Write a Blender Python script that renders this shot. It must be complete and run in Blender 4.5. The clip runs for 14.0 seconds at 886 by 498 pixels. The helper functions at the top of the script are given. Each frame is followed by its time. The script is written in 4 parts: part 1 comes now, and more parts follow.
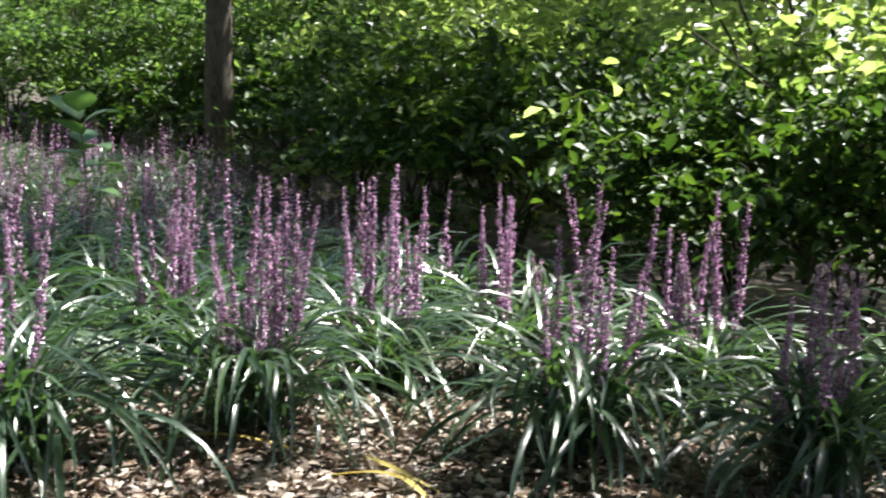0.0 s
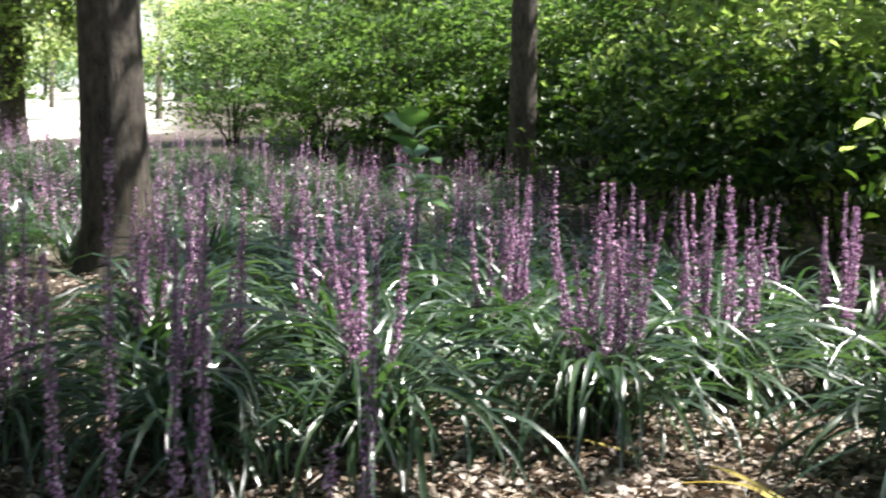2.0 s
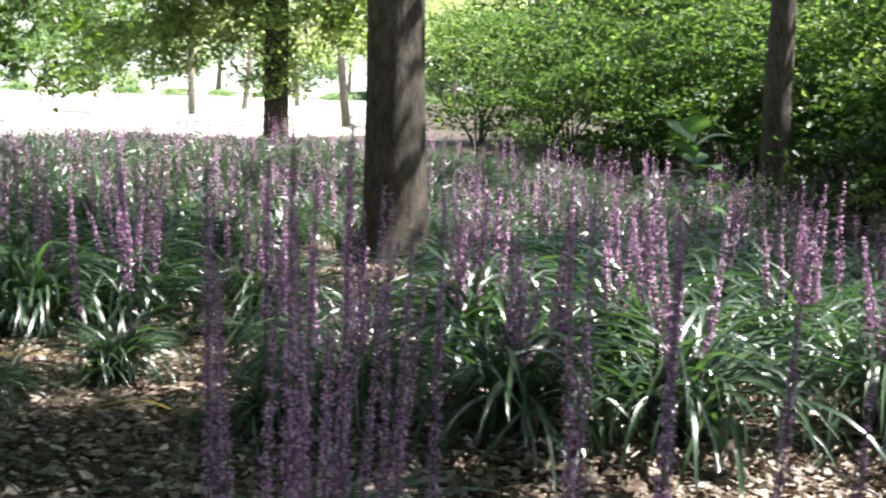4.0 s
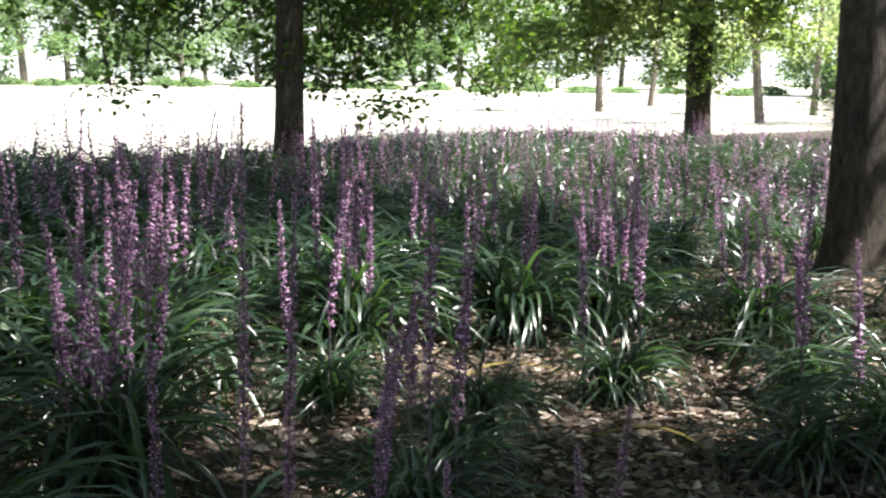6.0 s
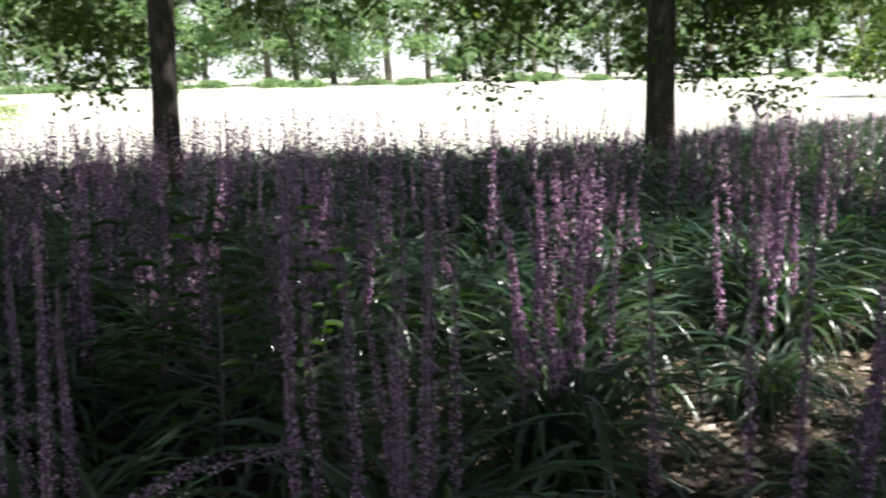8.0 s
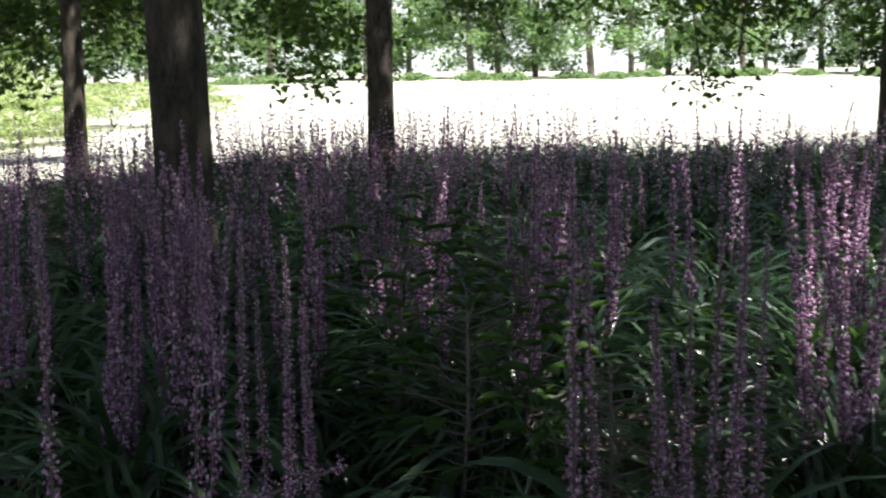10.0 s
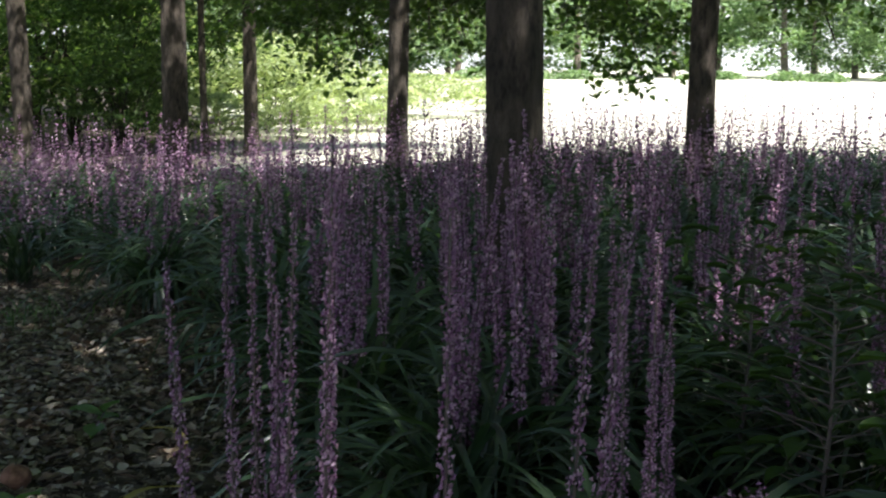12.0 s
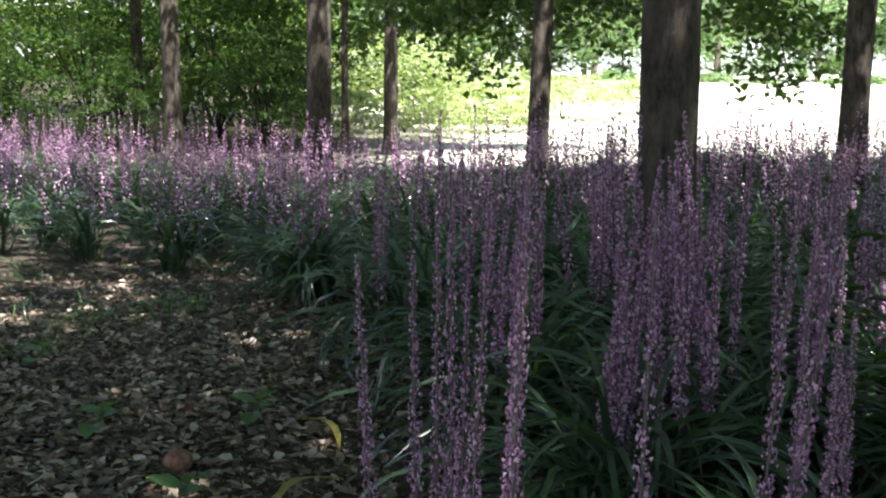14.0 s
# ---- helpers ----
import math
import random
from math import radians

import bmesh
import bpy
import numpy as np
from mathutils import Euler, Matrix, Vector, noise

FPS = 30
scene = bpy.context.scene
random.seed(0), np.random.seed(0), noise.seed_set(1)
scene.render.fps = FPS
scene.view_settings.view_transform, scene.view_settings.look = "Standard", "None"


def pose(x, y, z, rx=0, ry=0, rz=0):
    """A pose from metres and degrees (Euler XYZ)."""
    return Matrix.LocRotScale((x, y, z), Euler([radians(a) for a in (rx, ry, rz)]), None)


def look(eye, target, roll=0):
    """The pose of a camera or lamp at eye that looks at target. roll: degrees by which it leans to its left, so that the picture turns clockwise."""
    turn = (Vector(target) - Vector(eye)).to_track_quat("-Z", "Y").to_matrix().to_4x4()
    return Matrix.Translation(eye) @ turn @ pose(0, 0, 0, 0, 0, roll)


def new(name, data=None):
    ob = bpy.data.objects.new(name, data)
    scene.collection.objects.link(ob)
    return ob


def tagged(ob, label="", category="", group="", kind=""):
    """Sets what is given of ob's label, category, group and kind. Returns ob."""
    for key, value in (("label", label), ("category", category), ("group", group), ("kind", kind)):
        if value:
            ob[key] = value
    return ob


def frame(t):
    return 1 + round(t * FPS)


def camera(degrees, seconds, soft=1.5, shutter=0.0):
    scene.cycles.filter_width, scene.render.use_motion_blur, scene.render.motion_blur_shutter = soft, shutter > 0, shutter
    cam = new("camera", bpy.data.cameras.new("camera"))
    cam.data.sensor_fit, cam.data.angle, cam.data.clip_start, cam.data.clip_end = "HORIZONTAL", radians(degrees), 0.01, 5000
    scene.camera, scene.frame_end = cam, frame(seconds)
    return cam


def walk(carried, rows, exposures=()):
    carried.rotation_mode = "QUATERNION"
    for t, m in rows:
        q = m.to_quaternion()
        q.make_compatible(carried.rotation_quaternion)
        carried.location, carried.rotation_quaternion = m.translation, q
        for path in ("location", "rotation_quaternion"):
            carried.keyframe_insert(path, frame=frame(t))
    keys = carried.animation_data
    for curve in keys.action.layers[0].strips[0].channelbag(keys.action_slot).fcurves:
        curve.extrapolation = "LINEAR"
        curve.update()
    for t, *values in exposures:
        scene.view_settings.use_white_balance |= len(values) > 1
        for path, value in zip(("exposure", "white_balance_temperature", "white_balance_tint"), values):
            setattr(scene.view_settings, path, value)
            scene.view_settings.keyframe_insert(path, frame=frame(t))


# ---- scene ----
cam = camera(41.5, 14.0, soft=2.0, shutter=0.4)
PATH = [
    (0, (-0.119, -0.032, 0.646), (-0.197, 1.944, 0.347), 1.8),
    (0.5, (-0.141, -0.030, 0.622), (-0.340, 1.939, 0.333), 1.4),
    (1, (-0.164, -0.032, 0.622), (-0.464, 1.925, 0.341), 0.8),
    (1.5, (-0.190, -0.034, 0.619), (-0.603, 1.905, 0.356), 0.6),
    (2, (-0.216, -0.056, 0.614), (-0.776, 1.845, 0.345), 0.6),
    (4.5, (-0.374, -0.322, 0.630), (-1.392, 1.377, 0.355), 2.0),
    (5, (-0.471, -0.307, 0.638), (-1.645, 1.287, 0.351), 2.0),
    (5.5, (-0.569, -0.290, 0.629), (-1.927, 1.149, 0.340), 0.7),
    (6, (-0.617, -0.278, 0.621), (-2.056, 1.081, 0.333), 0.6),
    (6.5, (-0.641, -0.289, 0.620), (-2.139, 1.004, 0.331), -0.0),
    (7, (-0.661, -0.299, 0.623), (-2.215, 0.925, 0.325), -0.3),
    (7.5, (-0.690, -0.346, 0.627), (-2.355, 0.719, 0.324), -0.9),
    (8, (-0.730, -0.386, 0.631), (-2.503, 0.490, 0.334), -1.4),
    (10.5, (-0.962, -0.411, 0.637), (-2.891, 0.028, 0.340), -1.3),
    (11, (-0.986, -0.435, 0.636), (-2.949, -0.185, 0.350), -1.8),
    (11.5, (-0.981, -0.446, 0.635), (-2.955, -0.311, 0.347), -1.4),
    (12, (-0.991, -0.463, 0.629), (-2.966, -0.388, 0.324), 0.3),
    (12.5, (-0.991, -0.474, 0.623), (-2.963, -0.461, 0.292), 0.6),
    (13, (-0.986, -0.482, 0.623), (-2.958, -0.536, 0.293), 0.5),
    (13.5, (-0.995, -0.497, 0.621), (-2.962, -0.615, 0.278), 0.8),
    (14, (-0.991, -0.504, 0.626), (-2.962, -0.652, 0.321), 0.8),
]
EXPOSURES = [(0.0, 2.0), (2.0, 2.0), (4.5, 2.25), (5.2, 2.3), (6.0, 1.82), (6.5, 1.55), (8.0, 1.42), (11.0, 1.45), (12.5, 1.65), (14.0, 2.18)]
walk(cam, [(t, look(eye, target, roll)) for t, eye, target, roll in PATH], EXPOSURES)

# ---- daylight ----
SUN_ELEVATION, SUN_AZIMUTH = 60.0, 58.0    # azimuth clockwise from +y
sun_way = Vector((math.sin(radians(SUN_AZIMUTH)) * math.cos(radians(SUN_ELEVATION)),
                  math.cos(radians(SUN_AZIMUTH)) * math.cos(radians(SUN_ELEVATION)),
                  math.sin(radians(SUN_ELEVATION))))
world = bpy.data.worlds.new("sky")
scene.world = world
world.use_nodes = True
sky = world.node_tree.nodes.new("ShaderNodeTexSky")
sky.sky_type = "NISHITA"
sky.sun_disc = False
sky.sun_elevation, sky.sun_rotation = radians(SUN_ELEVATION), radians(SUN_AZIMUTH)
backing = world.node_tree.nodes["Background"]
backing.inputs["Strength"].default_value = 0.055
world.node_tree.links.new(sky.outputs[0], backing.inputs["Color"])
sun_data = bpy.data.lights.new("sun", "SUN")
sun_data.energy, sun_data.angle, sun_data.color = 5.0, radians(0.6), (1.0, 0.97, 0.92)
sun = new("sun", sun_data)
sun.matrix_world = look(sun_way * 40, (0, 0, 0))


# ---- materials ----
def nodes_of(name):
    m = bpy.data.materials.new(name)
    m.use_nodes = True
    nt = m.node_tree
    return m, nt, nt.nodes["Principled BSDF"]


def ramp(nt, source, stops):
    r = nt.nodes.new("ShaderNodeValToRGB")
    while len(r.color_ramp.elements) < len(stops):
        r.color_ramp.elements.new(0.5)
    for e, (p, c) in zip(r.color_ramp.elements, stops):
        e.position, e.color = p, (*c, 1)
    nt.links.new(source, r.inputs[0])
    return r.outputs[0]


def noise_of(nt, scale, detail=4, stretch=None, rough=0.6):
    tc = nt.nodes.new("ShaderNodeTexCoord")
    n = nt.nodes.new("ShaderNodeTexNoise")
    n.inputs["Scale"].default_value, n.inputs["Detail"].default_value = scale, detail
    n.inputs["Roughness"].default_value = rough
    if stretch:
        mp = nt.nodes.new("ShaderNodeMapping")
        mp.inputs["Scale"].default_value = stretch
        nt.links.new(tc.outputs["Object"], mp.inputs[0])
        nt.links.new(mp.outputs[0], n.inputs["Vector"])
    else:
        nt.links.new(tc.outputs["Object"], n.inputs["Vector"])
    return n.outputs["Fac"]


def mixed(nt, kind, fac, a, b):
    m = nt.nodes.new("ShaderNodeMix")
    m.data_type, m.blend_type = "RGBA", kind
    if isinstance(fac, float):
        m.inputs["Factor"].default_value = fac
    else:
        nt.links.new(fac, m.inputs["Factor"])
    for sock, v in ((m.inputs[6], a), (m.inputs[7], b)):
        if isinstance(v, tuple):
            sock.default_value = (*v, 1)
        else:
            nt.links.new(v, sock)
    return m.outputs[2]


def bump(nt, p, height, strength, distance):
    b = nt.nodes.new("ShaderNodeBump")
    b.inputs["Strength"].default_value, b.inputs["Distance"].default_value = strength, distance
    nt.links.new(height, b.inputs["Height"])
    nt.links.new(b.outputs[0], p.inputs["Normal"])


def leafy(name, dark, mid, pale, rough, through_colour, share, fine=60.0, gloss=0.5):
    """Thin living tissue: gloss on top, light passing through, each leaf of its own tone."""
    m, nt, p = nodes_of(name)
    geo = nt.nodes.new("ShaderNodeNewGeometry")
    info = nt.nodes.new("ShaderNodeObjectInfo")
    tone = ramp(nt, geo.outputs["Random Per Island"], [(0.0, dark), (0.55, mid), (1.0, pale)])
    grain = ramp(nt, noise_of(nt, fine, 3), [(0.3, (0.72, 0.72, 0.72)), (0.7, (1.18, 1.18, 1.18))])
    col = mixed(nt, "MULTIPLY", 1.0, tone, grain)
    own = ramp(nt, info.outputs["Random"], [(0.0, (0.85, 0.88, 0.85)), (1.0, (1.12, 1.1, 1.05))])
    col = mixed(nt, "MULTIPLY", 1.0, col, own)
    nt.links.new(col, p.inputs["Base Color"])
    p.inputs["Roughness"].default_value, p.inputs["Specular IOR Level"].default_value = rough, gloss
    tr = nt.nodes.new("ShaderNodeBsdfTranslucent")
    nt.links.new(mixed(nt, "MULTIPLY", 1.0, tone, through_colour), tr.inputs["Color"])
    mx = nt.nodes.new("ShaderNodeMixShader")
    mx.inputs[0].default_value = share
    nt.links.new(p.outputs[0], mx.inputs[1])
    nt.links.new(tr.outputs[0], mx.inputs[2])
    nt.links.new(mx.outputs[0], nt.nodes["Material Output"].inputs["Surface"])
    return m


M_BLADE = leafy("liriope_leaf", (0.018, 0.036, 0.024), (0.030, 0.058, 0.036), (0.06, 0.098, 0.05), 0.31, (2.2, 2.7, 0.9), 0.25, gloss=1.0)
M_STEM = leafy("flower_stem", (0.10, 0.085, 0.09), (0.14, 0.11, 0.12), (0.16, 0.16, 0.10), 0.5, (1.2, 1.2, 1.0), 0.2)
M_FLORET = leafy("lilac_floret", (0.23, 0.105, 0.23), (0.50, 0.29, 0.48), (0.86, 0.68, 0.83), 0.5, (1.4, 1.25, 1.4), 0.4, 200.0)
# leaf tones darkened to carry the shade low in the thicket
M_SHRUB = leafy("shaded_leaf", (0.016, 0.034, 0.011), (0.034, 0.07, 0.018), (0.075, 0.12, 0.028), 0.45, (2.2, 2.4, 0.9), 0.28, 40.0, 0.35)
# sunlit leaves: brightness and glare of the sun put into tone and gloss
M_SUNNY = leafy("sunlit_leaf", (0.09, 0.14, 0.045), (0.16, 0.23, 0.085), (0.30, 0.36, 0.17), 0.28, (1.8, 1.8, 1.0), 0.65, 40.0, 1.0)
M_WOOD = leafy("wood_leaf", (0.03, 0.055, 0.027), (0.058, 0.10, 0.042), (0.105, 0.155, 0.068), 0.5, (2.1, 2.3, 0.9), 0.5, 40.0, 0.25)
M_OAK = leafy("tree_leaf", (0.035, 0.07, 0.02), (0.06, 0.115, 0.03), (0.10, 0.16, 0.04), 0.4, (2.4, 2.5, 0.8), 0.32, 40.0)
# overexposed foliage in full sun, painted as pale leaf tones
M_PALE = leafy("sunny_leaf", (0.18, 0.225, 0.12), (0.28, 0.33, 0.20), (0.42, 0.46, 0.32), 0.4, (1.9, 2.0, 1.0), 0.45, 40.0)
M_SAPLING = leafy("sapling_leaf", (0.06, 0.12, 0.05), (0.095, 0.175, 0.075), (0.16, 0.24, 0.12), 0.3, (2.0, 2.2, 0.9), 0.3, 40.0)
# distant leaves: the haze in front of them mixed into paler tones
M_HAZED = leafy("hazed_leaf", (0.10, 0.165, 0.085), (0.165, 0.25, 0.135), (0.26, 0.35, 0.215), 0.6, (1.8, 1.9, 1.0), 0.4, 5.0)
M_DEAD = leafy("dead_leaf", (0.045, 0.030, 0.024), (0.21, 0.15, 0.115), (0.60, 0.51, 0.45), 0.45, (1.0, 0.85, 0.6), 0.15, 80.0)


def bark_material(name, dark, pale):
    m, nt, p = nodes_of(name)
    ridges = noise_of(nt, 20, 7, (1.9, 1.9, 0.6), 0.75)
    patch = noise_of(nt, 2.2, 3)
    c = ramp(nt, ridges, [(0.36, dark), (0.5, tuple((a + b) / 2 for a, b in zip(dark, pale))), (0.66, pale)])
    c = mixed(nt, "MULTIPLY", 1.0, c, ramp(nt, patch, [(0.3, (0.65, 0.65, 0.66)), (0.7, (1.15, 1.12, 1.05))]))
    nt.links.new(c, p.inputs["Base Color"])
    p.inputs["Roughness"].default_value = 0.9
    bump(nt, p, ridges, 1.0, 0.035)
    return m


M_BARK = bark_material("grey_brown_bark", (0.02, 0.016, 0.013), (0.16, 0.13, 0.105))
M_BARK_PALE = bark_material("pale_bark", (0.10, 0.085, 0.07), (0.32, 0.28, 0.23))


def ground_material():
    m, nt, p = nodes_of("soil_and_lawn")
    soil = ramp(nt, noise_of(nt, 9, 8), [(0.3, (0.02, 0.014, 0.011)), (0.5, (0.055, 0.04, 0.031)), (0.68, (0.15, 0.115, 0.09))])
    # lawn tones raised towards white: the glare of full sun put into the colour
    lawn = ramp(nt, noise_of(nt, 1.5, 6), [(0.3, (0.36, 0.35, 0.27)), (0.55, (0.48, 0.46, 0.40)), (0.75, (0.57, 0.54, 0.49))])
    geo = nt.nodes.new("ShaderNodeNewGeometry")
    sep = nt.nodes.new("ShaderNodeSeparateXYZ")
    nt.links.new(geo.outputs["Position"], sep.inputs[0])
    wob = nt.nodes.new("ShaderNodeMath")
    wob.operation = "MULTIPLY_ADD"
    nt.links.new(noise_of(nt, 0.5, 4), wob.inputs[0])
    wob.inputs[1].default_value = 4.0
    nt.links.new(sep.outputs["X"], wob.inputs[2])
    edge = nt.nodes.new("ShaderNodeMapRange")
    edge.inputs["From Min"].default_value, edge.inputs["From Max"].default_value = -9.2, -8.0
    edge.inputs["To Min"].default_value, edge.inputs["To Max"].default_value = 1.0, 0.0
    lines = []
    for kx, ky, k0 in ((0.9, 0.5, -8.0), (0.2, -1.0, -8.1)):   # the thicket's side and the wood's side stay bare soil
        a = nt.nodes.new("ShaderNodeVectorMath")
        a.operation = "DOT_PRODUCT"
        nt.links.new(geo.outputs["Position"], a.inputs[0])
        a.inputs[1].default_value = (kx, ky, 0)
        b = nt.nodes.new("ShaderNodeMath")
        b.operation = "ADD"
        nt.links.new(a.outputs["Value"], b.inputs[0])
        b.inputs[1].default_value = k0
        lines.append(b.outputs[0])
    reach = wob.outputs[0]
    for other in lines:
        top = nt.nodes.new("ShaderNodeMath")
        top.operation = "MAXIMUM"
        nt.links.new(reach, top.inputs[0])
        nt.links.new(other, top.inputs[1])
        reach = top.outputs[0]
    nt.links.new(reach, edge.inputs["Value"])
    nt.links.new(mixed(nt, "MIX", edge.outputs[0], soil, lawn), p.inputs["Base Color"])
    p.inputs["Roughness"].default_value = 0.95
    bump(nt, p, noise_of(nt, 25, 6), 0.7, 0.02)
    return m


M_GROUND = ground_material()
# twig colour made dark, for the shade inside the shrubs
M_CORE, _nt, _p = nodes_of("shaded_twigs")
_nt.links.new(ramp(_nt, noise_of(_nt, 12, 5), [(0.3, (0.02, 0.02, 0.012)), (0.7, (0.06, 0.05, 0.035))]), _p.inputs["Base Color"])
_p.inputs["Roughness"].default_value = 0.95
M_BALL, _nt, _p = nodes_of("dry_ball")
_nt.links.new(ramp(_nt, noise_of(_nt, 90, 5), [(0.3, (0.10, 0.045, 0.03)), (0.7, (0.3, 0.16, 0.11))]), _p.inputs["Base Color"])
_p.inputs["Roughness"].default_value = 0.85
bump(_nt, _p, noise_of(_nt, 120, 3), 0.8, 0.004)

# ---- building blocks ----
rng = np.random.default_rng(11)


def gz(x, y):
    """Height of the ground: level round the bed, falling gently to the lawn and rising again far off."""
    d = np.maximum(0.0, -np.asarray(x, float) - 2.6)
    k = np.clip((np.asarray(y, float) + 1.5) / 2.0, 0.0, 1.0)
    fall = 0.034 - 0.019 * k
    z = -fall * np.minimum(d, 6.4) - (0.224 - 6.4 * fall) / 3.6 * np.clip(d - 6.4, 0.0, 3.6) + 0.0065 * np.maximum(0.0, d - 18.0)
    far = np.hypot(x, y)
    side = np.clip((np.asarray(x, float) + 6.5) / 3.0, 0.0, 1.0)
    z = z - 0.07 * np.clip(np.asarray(y, float) - 2.0, 0.0, 3.0) * side     # the bed dips towards the thicket
    return np.minimum(z, 0.35) + 0.012 * np.sin(2.1 * x + 0.7) * np.sin(1.7 * np.asarray(y)) * (far < 12)


def mesh_np(name, verts, tris, mats, which=None, smooth=False):
    me = bpy.data.meshes.new(name)
    verts, tris = np.asarray(verts, np.float32), np.asarray(tris, np.int32)
    me.vertices.add(len(verts))
    me.vertices.foreach_set("co", verts.ravel())
    me.loops.add(tris.size)
    me.loops.foreach_set("vertex_index", tris.ravel())
    me.polygons.add(len(tris))
    me.polygons.foreach_set("loop_start", np.arange(0, tris.size, 3, dtype=np.int32))
    for m in mats:
        me.materials.append(m)
    if which is not None:
        me.polygons.foreach_set("material_index", np.asarray(which, np.int32))
    if smooth:
        me.polygons.foreach_set("use_smooth", np.ones(len(tris), bool))
    me.update(calc_edges=True)
    me.validate()
    return me


def joined(parts):
    vs, ts, ws, n = [], [], [], 0
    for v, t, w in parts:
        vs.append(v), ts.append(np.asarray(t) + n), ws.append(np.full(len(t), w))
        n += len(v)
    return np.concatenate(vs), np.concatenate(ts), np.concatenate(ws)


def tube(points, radii, sides=8, wobble=0.0, lumps=None):
    """A tapered tube along points."""
    pts, n = np.asarray(points, float), len(points)
    way = np.gradient(pts, axis=0)
    way /= np.linalg.norm(way, axis=1)[:, None]
    ref = np.where(np.abs(way[:, 2:3]) > 0.9, [[1.0, 0, 0]], [[0, 0, 1.0]])
    a = np.cross(way, ref)
    a /= np.linalg.norm(a, axis=1)[:, None]
    b = np.cross(way, a)
    ang = np.linspace(0, 2 * np.pi, sides, endpoint=False)
    r = np.asarray(radii, float)[:, None] * (1 + wobble * rng.normal(size=(n, sides)))
    ring = pts[:, None] + r[..., None] * (np.cos(ang)[None, :, None] * a[:, None] + np.sin(ang)[None, :, None] * b[:, None])
    i, j = np.meshgrid(np.arange(n - 1), np.arange(sides), indexing="ij")
    p, q = i * sides + j, i * sides + (j + 1) % sides
    t = np.concatenate([np.stack([p, q, q + sides], -1).reshape(-1, 3), np.stack([p, q + sides, p + sides], -1).reshape(-1, 3)])
    return ring.reshape(-1, 3), t


def leaf_cloud(centres, sizes, droop=0.35, broad=0.5, simple=False):
    """Folded leaves of four faces each (simple: two), at the centres, facing mostly up."""
    c, n = np.asarray(centres, float), len(centres)
    az = rng.uniform(0, 2 * np.pi, n)
    el = rng.normal(-droop, 0.45, n)
    d = np.stack([np.cos(az) * np.cos(el), np.sin(az) * np.cos(el), np.sin(el)], 1)
    up = np.stack([rng.normal(0, 0.45, n), rng.normal(0, 0.45, n), np.ones(n)], 1)
    s = np.cross(d, up)
    s /= np.linalg.norm(s, axis=1)[:, None]
    u = np.cross(s, d)
    L = np.asarray(sizes, float)[:, None] * np.ones((n, 1))
    w = L * broad * rng.uniform(0.8, 1.2, (n, 1))
    fold = 0.12 * L
    if simple:
        v = np.stack([c - d * L * 0.5, c + s * w * 0.5 + u * fold, c - s * w * 0.5 + u * fold, c + d * L * 0.5], 1)
        return v.reshape(-1, 3), (np.arange(n)[:, None, None] * 4 + np.array([[0, 1, 3], [0, 3, 2]])[None]).reshape(-1, 3)
    v = np.stack([c - d * L * 0.5, c - d * L * 0.12 + s * w * 0.5 + u * fold, c - d * L * 0.12 - s * w * 0.5 + u * fold,
                  c + d * L * 0.24 + s * w * 0.36 + u * fold * 0.5, c + d * L * 0.24 - s * w * 0.36 + u * fold * 0.5,
                  c + d * L * 0.5 - u * fold], 1)
    t = np.array([[0, 1, 5], [1, 3, 5], [0, 5, 2], [2, 5, 4]])
    return v.reshape(-1, 3), (np.arange(n)[:, None, None] * 6 + t[None]).reshape(-1, 3)


def part(name, me, parent, label=""):
    ob = new(name, me)
    ob.parent = parent
    if label:
        tagged(ob, label)
    return ob


def empty(name, m):
    ob = new(name)
    ob.empty_display_size = 0.1
    ob.matrix_basis = m
    return ob


# ---- ground ----
def build_ground():
    g = np.unique(np.concatenate([np.linspace(-14, 14, 113), np.linspace(-90, 90, 61), [-2500.0, -900.0, -300.0, 300.0, 900.0, 2500.0]]))
    X, Y = np.meshgrid(g, g, indexing="ij")
    Z = gz(X, Y)
    n = len(g)
    i, j = np.meshgrid(np.arange(n - 1), np.arange(n - 1), indexing="ij")
    p = (i * n + j).ravel()
    t = np.concatenate([np.stack([p, p + n, p + n + 1], 1), np.stack([p, p + n + 1, p + 1], 1)])
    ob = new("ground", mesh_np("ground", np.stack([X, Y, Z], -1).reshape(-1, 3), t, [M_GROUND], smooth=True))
    tagged(ob, "brown soil under litter, running out into a pale lawn, whitened like sun glare", "ground", kind="structure")


build_ground()


# ---- liriope ----
rng = np.random.default_rng(20)


